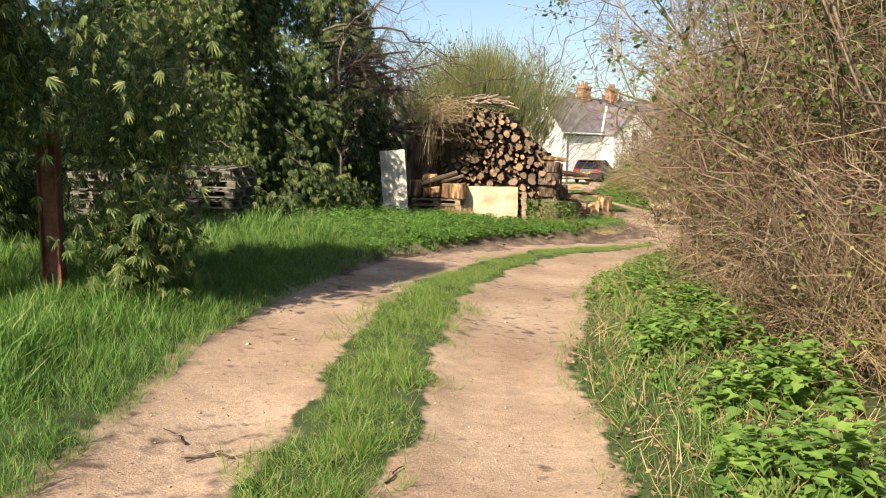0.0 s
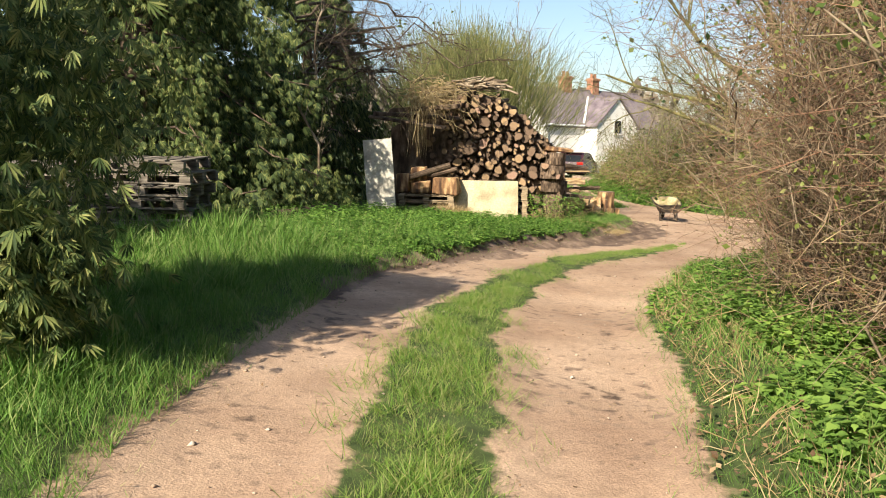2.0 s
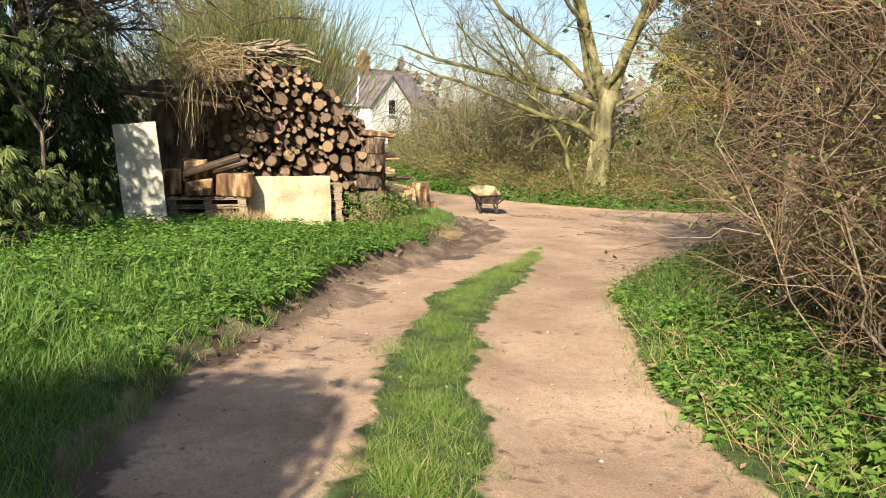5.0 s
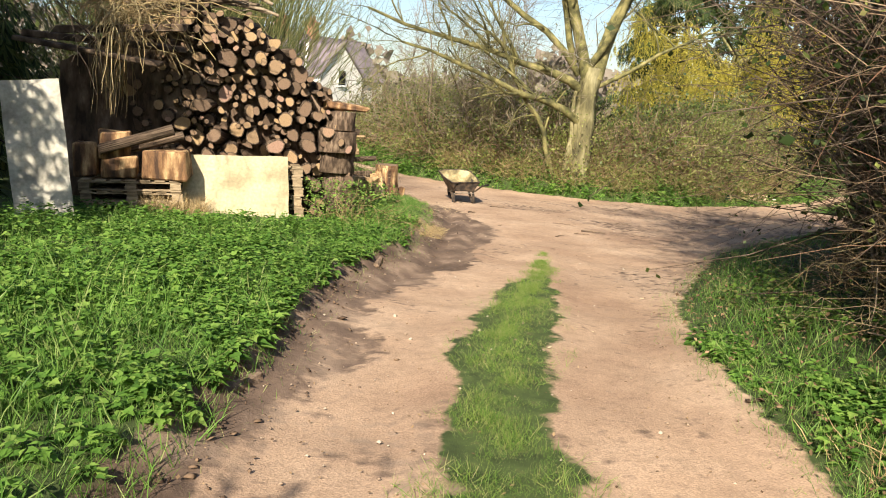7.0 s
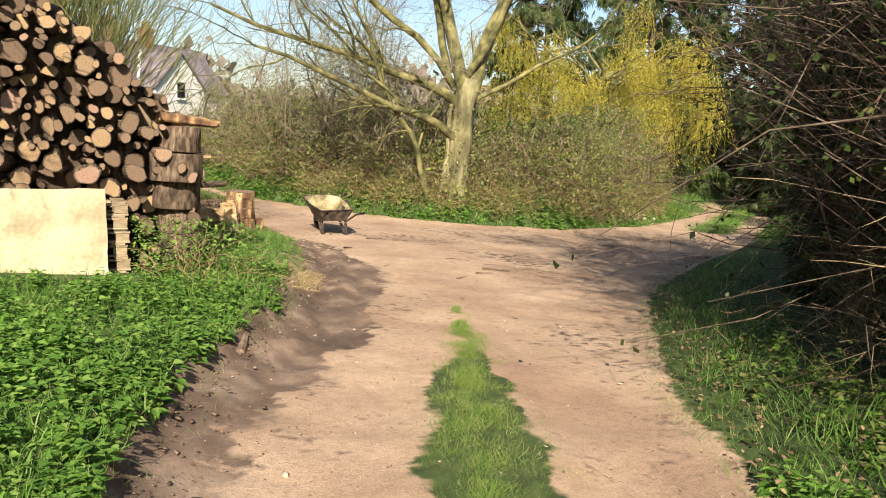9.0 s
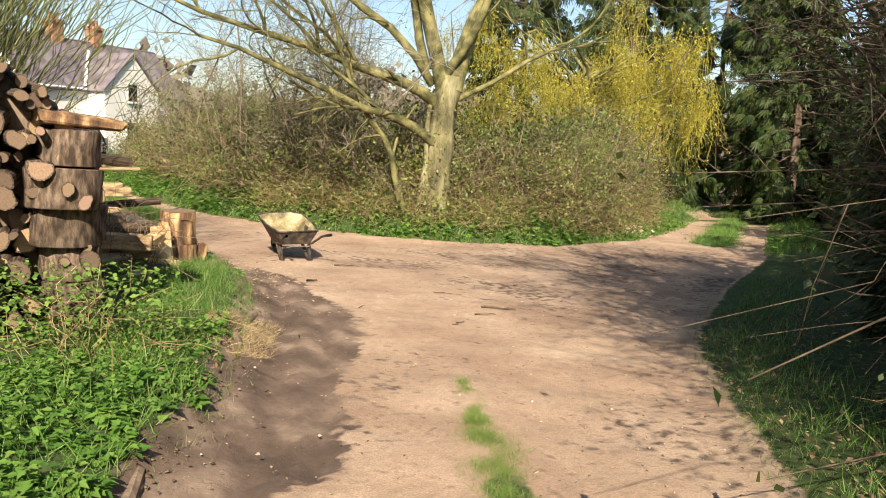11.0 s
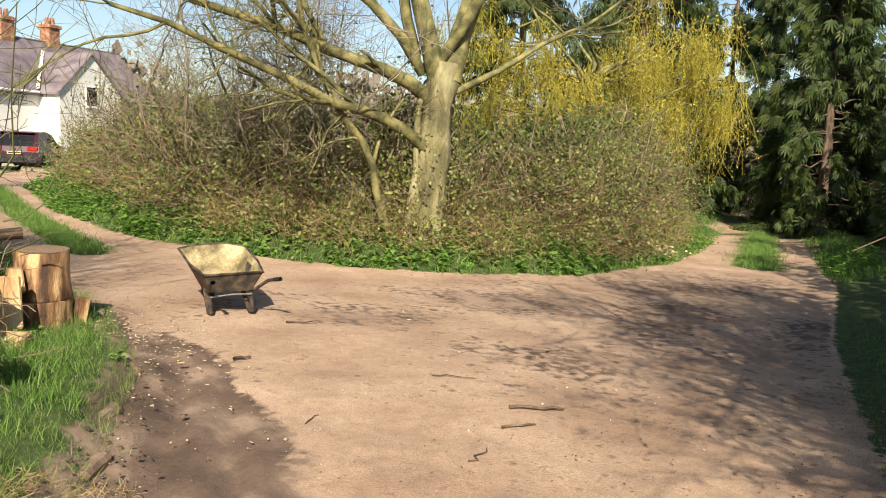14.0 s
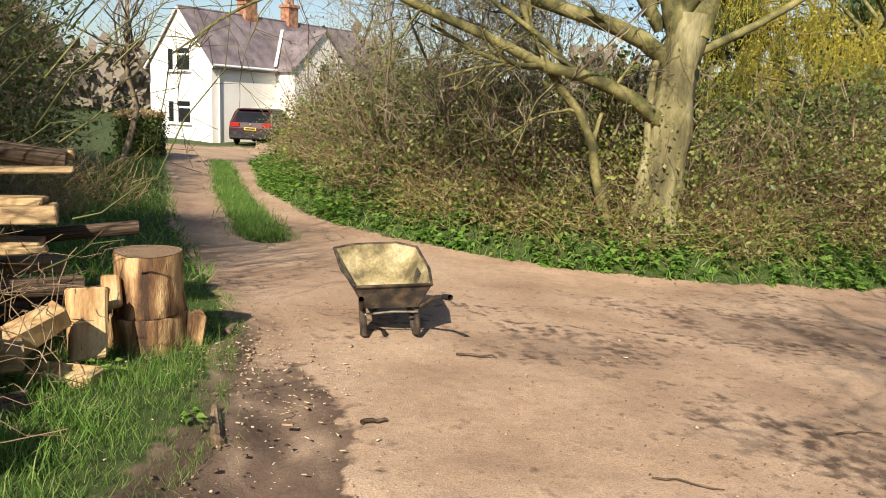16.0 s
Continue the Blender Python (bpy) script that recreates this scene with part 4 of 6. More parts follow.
conifer(-7.4, 15.6, 7.0, 3.3, 38000, 0.16, M_conifer_mid, "tall dark green conifer overhanging the bank", 0.2, 150)
conifer(-10, 20.5, 8, 3.6, 5500, 0.42, M_conifer_mid, "tall dark green conifer behind the wood pile", 0.3)
conifer(-6.6, 22.5, 6, 2.2, 5000, 0.3, M_conifer_mid, "dark green conifer standing behind the wood pile", 0.3)
for x, y, h, r, n in ((24.5, 43.5, 14, 4.0, 4600), (19.5, 45, 13, 4.0, 3600), (30, 49, 15, 5, 3800), (37, 50, 15, 5, 3000), (34, 43, 14, 4.5, 3000), (27.5, 36.6, 10, 2.6, 3000)):
    conifer(x, y, h, r, int(n * 1.7), 0.5, M_conifer_far, "tall dark conifer closing in the shaded lane", 0.2)
n = 4600
c = np.concatenate([np.column_stack([rng.normal(1.38, 0.17, 1600), rng.normal(1.05, 0.2, 1600), rng.normal(0.52, 0.2, 1600)]),
                    np.column_stack([rng.normal(0.75, 0.4, 1800), rng.normal(2.2, 0.25, 1800), rng.normal(1.5, 0.55, 1800)]),
                    np.column_stack([rng.normal(0.55, 0.45, 1200), rng.normal(0.75, 0.3, 1200), rng.normal(1.75, 0.3, 1200)])])
c[:, 2] = np.maximum(c[:, 2], 0.12)
u = unit(np.column_stack([rng.normal(0.3, 0.5, n), rng.normal(-0.3, 0.5, n), rng.normal(-0.7, 0.3, n)]))
v, w = frames_for(u, 0.4)
sheet_mesh("low_foliage", *stamps(*FAN, c, u, v, w, 0.12 * rng.uniform(0.6, 1.3, n)), M_conifer_sunlit, first)
willow()
broom_bush()


# ---- the wood pile ----
def log_meshes():
    """Logs of unit length along z with rough bark and two sawn ends."""
    out = []
    for v in range(9):
        bm = bmesh.new()
        k = 12
        rings = []
        a = np.arange(k) * 2 * np.pi / k
        shape = 1 + rng.normal(0, 0.06, k) + 0.08 * np.sin(a * 2 + v)
        if v > 5:
            # split pieces: the round cut down to a half or a wedge
            shape = np.minimum(shape, (0.15 + 0.2 * (v - 5)) / np.maximum(np.cos(a + v), 0.05))
        for z, s in ((-0.5, 0.86), (-0.5, 0.97), (-0.47, 1.0), (0.0, 0.98), (0.47, 1.0), (0.5, 0.97), (0.5, 0.86)):
            w = shape * s * (1 + rng.normal(0, 0.02, k))
            rings.append([bm.verts.new((math.cos(a[i]) * w[i], math.sin(a[i]) * w[i], z)) for i in range(k)])
        for r0, r1 in zip(rings, rings[1:]):
            for i in range(k):
                bm.faces.new((r0[i], r0[(i + 1) % k], r1[(i + 1) % k], r1[i])).smooth = r0 is not rings[0] and r1 is not rings[-1]
        for r in (rings[0][::-1], rings[-1]):
            bm.faces.new(r).material_index = 1
        me = bpy.data.meshes.new("log")
        bm.normal_update()
        bm.to_mesh(me)
        bm.free()
        me.materials.append(M_bark)
        me.materials.append(M_cut)
        out.append(me)
    return out


LOGS = log_meshes()


def log(parent, p, way, r, L, squash=1.0):
    ob = new("log", random.choice(LOGS))
    q = Vector(way).to_track_quat("Z", "Y").to_matrix().to_4x4()
    ob.matrix_local = Matrix.Translation(p) @ q @ pose(0, 0, 0, 0, 0, random.uniform(0, 360)) @ Matrix.Diagonal((r, r * squash, L, 1))
    ob.parent = parent
    return ob


def wood_pile():
    top = thing("wood_pile", pose(0, 0, 0), "high stack of sawn logs with pale cut ends", "wood pile")
    roof = lambda x: np.interp(x, [-4.2, -3.4, -2.5, -1.6, -1.1, -0.75, -0.36, -0.1], [1.7, 2.1, 2.55, 2.45, 2.0, 1.62, 1.3, 0.9])
    placed = []
    tries = 0
    while len(placed) < 760 and tries < 30000:
        tries += 1
        r = random.choice((0.055, 0.065, 0.075, 0.085, 0.095)) if tries < 9000 else random.uniform(0.035, 0.055)
        if tries < 420:
            r = random.uniform(0.09, 0.13)
        x = random.uniform(-4.0, -0.2)
        z = random.uniform(-0.4, 2.7)
        if z + r > roof(x) or z < -0.38 + r or (tries > 420 and z < 0.4 and x < -0.95 and random.random() < 0.8):
            continue
        if all((x - a) ** 2 + (z - b) ** 2 > (0.88 * (r + c)) ** 2 for a, b, c in placed):
            placed.append((x, z, r))
    for x, z, r in placed:
        y0 = 20.45 + random.gauss(0, 0.11) + 0.5 * max(0, -2.4 - x)
        L = random.uniform(0.9, 1.5)
        log(top, (x, y0 + L / 2, z), (random.gauss(0, 0.07), 1, random.gauss(0, 0.05)), r, L, random.uniform(0.75, 1.0))
    # body of the stack behind the front row
    bm = bmesh.new()
    xs = np.linspace(-4.1, -0.25, 14)
    prof = [(x, float(roof(x)) - 0.12) for x in xs]
    base = -0.6
    rows = []
    for y in (20.75, 23.2):
        rows.append([bm.verts.new((x, y, base)) for x, _ in prof] + [bm.verts.new((x, y, z)) for x, z in prof[::-1]])
    bm.faces.new(rows[0])
    bm.faces.new(rows[1][::-1])
    n = len(rows[0])
    for i in range(n):
        bm.faces.new((rows[0][i], rows[1][i], rows[1][(i + 1) % n], rows[0][(i + 1) % n]))
    part("stack_core", bm, M_bark, top)
    return top


wood_pile()


# ---- the house ----
def house():
    corner = Vector((-0.32, 57.0))
    a = radians(44)
    ux, uy = Vector((-math.sin(a), math.cos(a))), Vector((math.cos(a), math.sin(a)))
    g = lift(-0.5, 57) - 0.1
    # local x runs along the facade, y along the gable wall
    m = Matrix(((uy.x, ux.x, 0, corner.x), (uy.y, ux.y, 0, corner.y), (0, 0, 1, g), (0, 0, 0, 1)))
    top = thing("house", m, "white rendered two-storey house with a slate roof", "house")
    W, L, E, R = 4.3, 12.0, 3.55, 6.0
    bm = bmesh.new()
    pts = [(0, 0), (0, W), (L, W), (L, 0)]
    lo = [bm.verts.new((x, y, -0.3)) for x, y in pts]
    hi = [bm.verts.new((x, y, E)) for x, y in pts]
    r0, r1 = bm.verts.new((0, W / 2, R)), bm.verts.new((L, W / 2, R))
    bm.faces.new((lo[0], lo[1], hi[1], r0, hi[0])[::-1])
    bm.faces.new((lo[3], lo[2], hi[2], r1, hi[3]))
    bm.faces.new((lo[0], lo[3], hi[3], hi[0]))
    bm.faces.new((lo[1], lo[2], hi[2], hi[1])[::-1])
    part("wall", bm, M_wall, top)

    def slope(name, x0, x1, ya, za, yb, zb, mat=M_slate, th=0.09):
        bm = bmesh.new()
        d = Vector((0, yb - ya, zb - za)).normalized()
        nrm = Vector((0, -d.z, d.y)) * (1 if (yb > ya) else -1) * th
        c = [Vector((x0, ya, za)), Vector((x1, ya, za)), Vector((x1, yb, zb)), Vector((x0, yb, zb))]
        v = [bm.verts.new(p) for p in c] + [bm.verts.new(p + nrm) for p in c]
        for f in ((0, 1, 2, 3), (7, 6, 5, 4), (0, 4, 5, 1), (1, 5, 6, 2), (2, 6, 7, 3), (3, 7, 4, 0)):
            bm.faces.new([v[i] for i in f])
        return part(name, bm, mat, top)
    k = (R - E) / (W / 2)
    slope("roof", -0.12, L + 0.1, -0.22, E - 0.22 * k + 0.03, W / 2, R + 0.03)
    slope("roof", -0.12, L + 0.1, W + 0.22, E - 0.22 * k + 0.03, W / 2, R + 0.03)
    # cross wing with its own gable
    x0, x1, yf = 3.95, 8.1, -1.2
    bm = bmesh.new()
    xm, R2 = (x0 + x1) / 2, 5.4
    a0, b0 = [bm.verts.new((x, yf, -0.3)) for x in (x0, x1)], [bm.verts.new((x, yf, E)) for x in (x0, x1)]
    a1, b1 = [bm.verts.new((x, W / 2, -0.3)) for x in (x0, x1)], [bm.verts.new((x, W / 2, E)) for x in (x0, x1)]
    p0, p1 = bm.verts.new((xm, yf, R2)), bm.verts.new((xm, W / 2, R2))
    bm.faces.new((a0[0], a0[1], b0[1], p0, b0[0]))
    bm.faces.new((a0[0], b0[0], b1[0], a1[0]))
    bm.faces.new((a0[1], a1[1], b1[1], b0[1]))
    part("wing_wall", bm, M_wall, top)
    for xe in (x0 - 0.2, x1 + 0.2):
        bm = bmesh.new()
        ze = E - 0.2 * (R2 - E) / (xm - x0) + 0.05
        c = [Vector((xe, yf - 0.12, ze)), Vector((xm, yf - 0.12, R2 + 0.05)), Vector((xm, W / 2, R2 + 0.05)), Vector((xe, W / 2, ze))]
        v = [bm.verts.new(p) for p in c] + [bm.verts.new(p + Vector((0, 0, 0.1))) for p in c]
        for f in ((0, 1, 2, 3), (7, 6, 5, 4), (0, 4, 5, 1), (1, 5, 6, 2), (2, 6, 7, 3), (3, 7, 4, 0)):
            bm.faces.new([v[i] for i in f])
        bmesh.ops.recalc_face_normals(bm, faces=bm.faces)
        part("wing_roof", bm, M_slate, top)
    # pale lead valley
    for xe in (x0 - 0.2,):
        bm = bmesh.new()
        v0, v1 = Vector((xe, -0.2, E + 0.02)), Vector((xm, (R2 - E) / k, R2 + 0.1))
        box(bm, 0.14, (v1 - v0).length, 0.05, Matrix.Translation((v0 + v1) / 2 + Vector((-0.06, 0, 0.08))) @ (v1 - v0).to_track_quat("Y", "Z").to_matrix().to_4x4())
        part("valley", bm, M_wall, top)
    for x, s in ((4.1, 0.95), (7.0, 0.85)):
        bm = bmesh.new()
        box(bm, 0.85 * s, 0.6, 1.5, Matrix.Translation((x, W / 2, R - 0.5)), 0.02)
        box(bm, 1.0 * s, 0.75, 0.16, Matrix.Translation((x, W / 2, R + 0.8)), 0.02)
        ch = part("chimney", bm, M_brick, top, "orange brick chimney stack")
        bm = bmesh.new()
        for o in (-0.2, 0.2):
            bmesh.ops.create_cone(bm, cap_ends=True, segments=10, radius1=0.13, radius2=0.10, depth=0.4, matrix=Matrix.Translation((x + o * s, W / 2, R + 1.14)))
        part("chimney_pots", bm, M_brick, ch)
    return top


house()


# ---- things by the wood pile ----
M_board = surface("weathered_plywood", (0.33, 0.28, 0.17), (0.47, 0.40, 0.25), (0.55, 0.48, 0.31), 2.2, 25, 0.8, 0.001)
M_sheet = surface("grey_weathered_sheet", (0.30, 0.28, 0.23), (0.42, 0.40, 0.33), (0.52, 0.49, 0.41), 2.2, 25, 0.75, 0.001)
M_pallet = surface("weathered_pallet_wood", (0.20, 0.15, 0.09), (0.34, 0.26, 0.16), (0.46, 0.36, 0.23), 5, 50, 0.85, 0.002, (1, 1, 6), vary=0.3)
# grey pallet wood darkened to carry the shade under the conifer
M_pallet_shaded = surface("shaded_grey_pallet_wood", (0.10, 0.085, 0.065), (0.18, 0.155, 0.12), (0.27, 0.235, 0.18), 5, 50, 0.85, 0.002, (1, 1, 6), vary=0.3)
M_fresh = surface("fresh_split_wood", (0.38, 0.22, 0.10), (0.55, 0.36, 0.17), (0.66, 0.47, 0.25), 4, 40, 0.8, 0.003, (3, 3, 0.6), vary=0.25)
M_plank = surface("rough_sawn_plank", (0.26, 0.17, 0.09), (0.42, 0.29, 0.15), (0.55, 0.41, 0.22), 4, 40, 0.85, 0.003, (1, 5, 5), vary=0.3)
M_stump = surface("stripped_stump_side", (0.065, 0.038, 0.024), (0.21, 0.115, 0.055), (0.56, 0.38, 0.19), 3.4, 45, 0.8, 0.014, (2.4, 2.4, 0.6))
M_rust = surface("brown_painted_steel", (0.11, 0.045, 0.03), (0.17, 0.07, 0.045), (0.23, 0.10, 0.06), 6, 60, 0.7, 0.001)
M_post = surface("grey_timber_post", (0.22, 0.17, 0.10), (0.38, 0.31, 0.20), (0.48, 0.41, 0.28), 4, 40, 0.85, 0.003, (3, 3, 0.4))
M_barrow = surface("rusted_black_tray", (0.03, 0.026, 0.022), (0.06, 0.048, 0.038), (0.12, 0.085, 0.055), 9, 60, 0.65, 0.001)
M_lining = surface("mud_caked_lining", (0.13, 0.105, 0.055), (0.27, 0.22, 0.11), (0.40, 0.345, 0.20), 5, 40, 0.8, 0.006)
M_steel = surface("grey_steel_tube", (0.16, 0.15, 0.13), (0.26, 0.24, 0.20), (0.36, 0.33, 0.28), 12, 60, 0.5, 0.0, metal=0.6)
M_rubber = surface("black_rubber", (0.015, 0.015, 0.015), (0.025, 0.025, 0.025), (0.05, 0.045, 0.04), 10, 60, 0.8)
M_car = surface("dark_plum_paint", (0.035, 0.014, 0.02), (0.045, 0.018, 0.025), (0.055, 0.022, 0.03), 1, 20, 0.25, 0.0)
M_red = surface("red_lamp_lens", (0.28, 0.015, 0.012), (0.34, 0.02, 0.015), (0.38, 0.03, 0.02), 6, 40, 0.2, 0.0)
M_plate = surface("yellow_plate", (0.70, 0.50, 0.05), (0.75, 0.55, 0.06), (0.78, 0.58, 0.08), 3, 30, 0.4, 0.0)
M_glass = surface("dark_window_glass", (0.01, 0.012, 0.014), (0.014, 0.016, 0.018), (0.018, 0.02, 0.022), 1, 10, 0.08, 0.0)
M_frame = surface("white_window_frame", (0.72, 0.72, 0.70), (0.78, 0.78, 0.76), (0.82, 0.82, 0.80), 3, 30, 0.5, 0.0)
M_chip = foliage("wood_chips", (0.33, 0.23, 0.13), (0.48, 0.37, 0.23), (0.60, 0.49, 0.33), through=0.0, rough=0.9, patch=0.1)


def plank_box(name, parent, size, m, mat, soft=0.006, wobble=0.0, label=""):
    bm = box(bmesh.new(), *size, m, soft, wobble)
    return part(name, bm, mat, parent, label)


def leaning_board(name, width, height, thick, m, mat, label, bow=0.0):
    """A sheet of board with slightly bowed faces and worn corners."""
    bm = bmesh.new()
    nx, nz = 6, 8
    grid = {}
    for s in (0, 1):
        for i in range(nx + 1):
            for k in range(nz + 1):
                x, z = (i / nx - 0.5) * width, k / nz * height
                if i in (0, nx) or k in (0, nz):
                    x, z = x + random.uniform(-1, 1) * 0.006, z + random.uniform(-1, 1) * 0.006
                grid[s, i, k] = bm.verts.new((x, (thick if s else 0) + bow * math.sin(math.pi * k / nz), z))
    for i in range(nx):
        for k in range(nz):
            bm.faces.new((grid[0, i, k], grid[0, i + 1, k], grid[0, i + 1, k + 1], grid[0, i, k + 1]))
            bm.faces.new((grid[1, i, k + 1], grid[1, i + 1, k + 1], grid[1, i + 1, k], grid[1, i, k]))
    for i in range(nx):
        for k, o in ((0, 1), (nz, -1)):
            q = (grid[0, i, k], grid[1, i, k], grid[1, i + 1, k], grid[0, i + 1, k])
            bm.faces.new(q[::o])
    for k in range(nz):
        for i, o in ((0, -1), (nx, 1)):
            q = (grid[0, i, k], grid[1, i, k], grid[1, i, k + 1], grid[0, i, k + 1])
            bm.faces.new(q[::o])
    ob = part(name, bm, mat, None)
    ob.matrix_world = m
    return tagged(ob, label, "board")


def pallet(m, w=1.2, d=1.0, label="grey weathered wooden pallet", group="stacked pallets", slats=6, wood=None):
    wood = wood or M_pallet
    top = thing("pallet", m, label, "pallet", group)
    for i in range(slats):
        x = -w / 2 + (i + 0.5) * w / slats
        plank_box("slat", top, (w / slats * 0.72, d, 0.02), Matrix.Translation((x, 0, 0.118)), wood, 0.003, 0.003)
    for y in (-d / 2 + 0.05, 0, d / 2 - 0.05):
        plank_box("runner", top, (w, 0.09, 0.02), Matrix.Translation((0, y, 0.0)), wood, 0.003, 0.003)
        plank_box("stringer", top, (w, 0.09, 0.02), Matrix.Translation((0, y, 0.097)), wood, 0.003)
        for x in (-w / 2 + 0.07, 0, w / 2 - 0.07):
            plank_box("block", top, (0.13, 0.09, 0.075), Matrix.Translation((x, y, 0.021)), wood, 0.004, 0.003)
    return top


def pile_things():
    g = lambda x, y: lift(x, y)
    leaning_board("plywood_board", 1.36, 1.0, 0.018, pose(-1.79, 19.68, -0.46, -9, -0.5, 5), M_board, "pale weathered plywood board leaning on the wood pile", 0.0)
    leaning_board("grey_sheet", 0.56, 1.62, 0.02, pose(-3.72, 17.75, -0.22, -9, -5.5, 4), M_sheet, "tall grey weathered sheet leaning among the conifers", 0.03)
    # pallets below and beside the board
    for i in range(6):
        pallet(pose(-1.55 + random.gauss(0, 0.012), 20.3 + random.gauss(0, 0.012), -0.44 + i * 0.139, 0, 0, random.gauss(0, 0.6)), 1.28, 0.6, "pale wooden pallet in the stack behind the board", "pallets behind the board", 7)
    for i in range(4):
        pallet(pose(-3.05 + random.gauss(0, 0.02), 19.75 + random.gauss(0, 0.02), -0.33 + i * 0.139, 0, 0, random.gauss(2, 1)), 1.2, 0.8, "brown weathered pallet in the low stack", "low stack of pallets", 7)
    z0 = -0.33 + 4 * 0.139
    for x, y, z, w, d, h, r in ((-2.66, 19.55, 0, 0.52, 0.5, 0.36, -6), (-3.22, 19.6, 0, 0.44, 0.5, 0.26, 4), (-3.3, 19.6, 0.262, 0.36, 0.45, 0.30, 12), (-3.62, 19.7, 0, 0.3, 0.4, 0.42, -3)):
        bm = bmesh.new()
        box(bm, w, d, h, None, 0.02, 0.03)
        ob = part("timber_block", bm, M_stump, None)
        ob.matrix_world = pose(x, y, z0 + z + 0.012, 0, 0, r)
        tagged(ob, "rough sawn block of wood on the pallet stack", "timber", "blocks on the pallet stack")
    # heavy plank roofing the dark part of the pile, its end jutting out
    for x, y, z, L, w, a, b in ((-3.55, 19.6, 1.72, 1.7, 0.34, 7, -4), (-3.4, 19.95, 1.86, 1.9, 0.3, 2, 12), (-3.2, 19.75, 2.02, 1.6, 0.22, -4, -14)):
        ob = part("roof_plank", box(bmesh.new(), L, w, 0.07, None, 0.012, 0.02), M_bark, None)
        ob.matrix_world = pose(x, y, z, 6, a, b)
        tagged(ob, "heavy grey plank laid over the wood pile", "plank", "planks over the pile")
    for x, y, z, a, b, r, L in ((-3.0, 19.35, 0.72, 0.8, 0.1, 0.07, 0.9), (-2.85, 19.7, 0.66, 0.9, 0.3, 0.06, 0.8)):
        ob = log(None, (x, y, z), (a, b, 0.25), r, L)
        ob.name = "branch_log"
        tagged(ob, "bark-covered log lying across the timber blocks", "log", "logs across the blocks")
    # pallets under the conifer
    for cx, cy, count in ((-5.42, 11.7, 6), (-6.68, 11.55, 5)):
        for i in range(count):
            pallet(pose(cx + random.gauss(0, 0.035), cy + random.gauss(0, 0.03), g(cx, cy) - 0.02 + i * 0.15, random.gauss(0, 0.6), random.gauss(0, 0.6), random.gauss(4, 2)), 1.15, 1.0, "grey weathered pallet stacked under the conifer", "pallets under the conifer", 6, M_pallet_shaded)
    # big cut rounds at the pile's end
    for x, y, z, r, L, way in ((-0.42, 20.5, 0.72, 0.30, 0.30, 1), (-0.42, 20.52, 1.02, 0.29, 0.27, 1), (-0.40, 20.55, 0.42, 0.27, 0.29, 1), (-0.36, 20.6, 0.14, 0.24, 0.27, 1), (-0.36, 20.6, -0.14, 0.26, 0.28, 1),
                               (-0.30, 21.4, 0.95, 0.24, 0.30, 1), (-0.30, 21.4, 0.65, 0.27, 0.30, 1), (-0.30, 21.4, 0.35, 0.27, 0.30, 1), (-0.32, 21.45, 0.05, 0.28, 0.30, 1), (-0.3, 21.45, -0.24, 0.28, 0.30, 1)):
        ob = log(None, (x, y, z), (0.03, 0.04, 1), r, L, 0.9)
        ob.name = "log_round"
        tagged(ob, "thick bark-sided log round stacked on end", "log", "rounds at the end of the pile")
    # split slab on top of the rounds
    ob = part("bark_slab", box(bmesh.new(), 0.62, 0.4, 0.10, None, 0.02, 0.03), M_stump, None)
    ob.matrix_world = pose(-0.3, 20.62, 1.17, 0, 6, 10)
    tagged(ob, "split bark slab lying on the end of the pile", "timber")
    # loose poles laid over the top
    n = 90
    x = rng.uniform(-3.4, -1.9, n)
    c = np.column_stack([x, rng.uniform(20.3, 21.6, n), np.interp(x, [-3.6, -2.5, -1.6, -1.0], [2.2, 2.6, 2.55, 2.1]) + rng.uniform(-0.02, 0.2, n)])
    pts = sway(c, unit(np.column_stack([rng.normal(0.9, 0.3, n), rng.normal(0, 0.5, n), rng.normal(0.02, 0.1, n)])), rng.uniform(0.3, 0.8, n), 4, 0.05)
    tagged(sheet_mesh("top_poles", *tubes(pts, np.full((n, 4), 1.0) * rng.uniform(0.008, 0.028, (n, 1)), 5), M_stem), "loose thin poles thrown over the top of the wood pile", "branches", kind="stuff")
    # brushwood hanging over the left part
    n = 300
    c = np.column_stack([rng.normal(-3.0, 0.3, n), rng.normal(19.9, 0.3, n), rng.normal(2.4, 0.16, n)])
    pts = sway(c, unit(np.column_stack([rng.normal(0.1, 0.7, n), rng.normal(-0.3, 0.5, n), rng.normal(-0.1, 0.35, n)])), rng.uniform(0.3, 0.8, n), 6, 0.25, 0.35)
    pts[:60, :, 0] = -3.3 + rng.normal(0, 0.09, (60, 1)) + rng.normal(0, 0.02, (60, 6))
    pts[:60, :, 2] = 2.3 - np.linspace(0, 1.35, 6)[None] * rng.uniform(0.5, 1, (60, 1))
    tagged(sheet_mesh("brushwood", *tubes(pts, np.linspace(1, 0.4, 6)[None] * rng.uniform(0.003, 0.012, (n, 1)), 4), M_straw), "tangled dry brushwood hanging over the wood pile", "branches", kind="stuff")
    top = thing("dead_branches", pose(0, 0, 0), "bare dead conifer boughs reaching over the wood pile", "branches", kind="stuff")
    n = 16
    c = np.column_stack([rng.uniform(-6.2, -5, n), rng.uniform(17.5, 20.5, n), rng.uniform(1.6, 4.4, n)])
    big = sway(c, unit(np.column_stack([np.ones(n), rng.normal(0, 0.3, n), rng.normal(0.0, 0.25, n)])), rng.uniform(1.6, 3.4, n), 8, 0.25, 0.15)
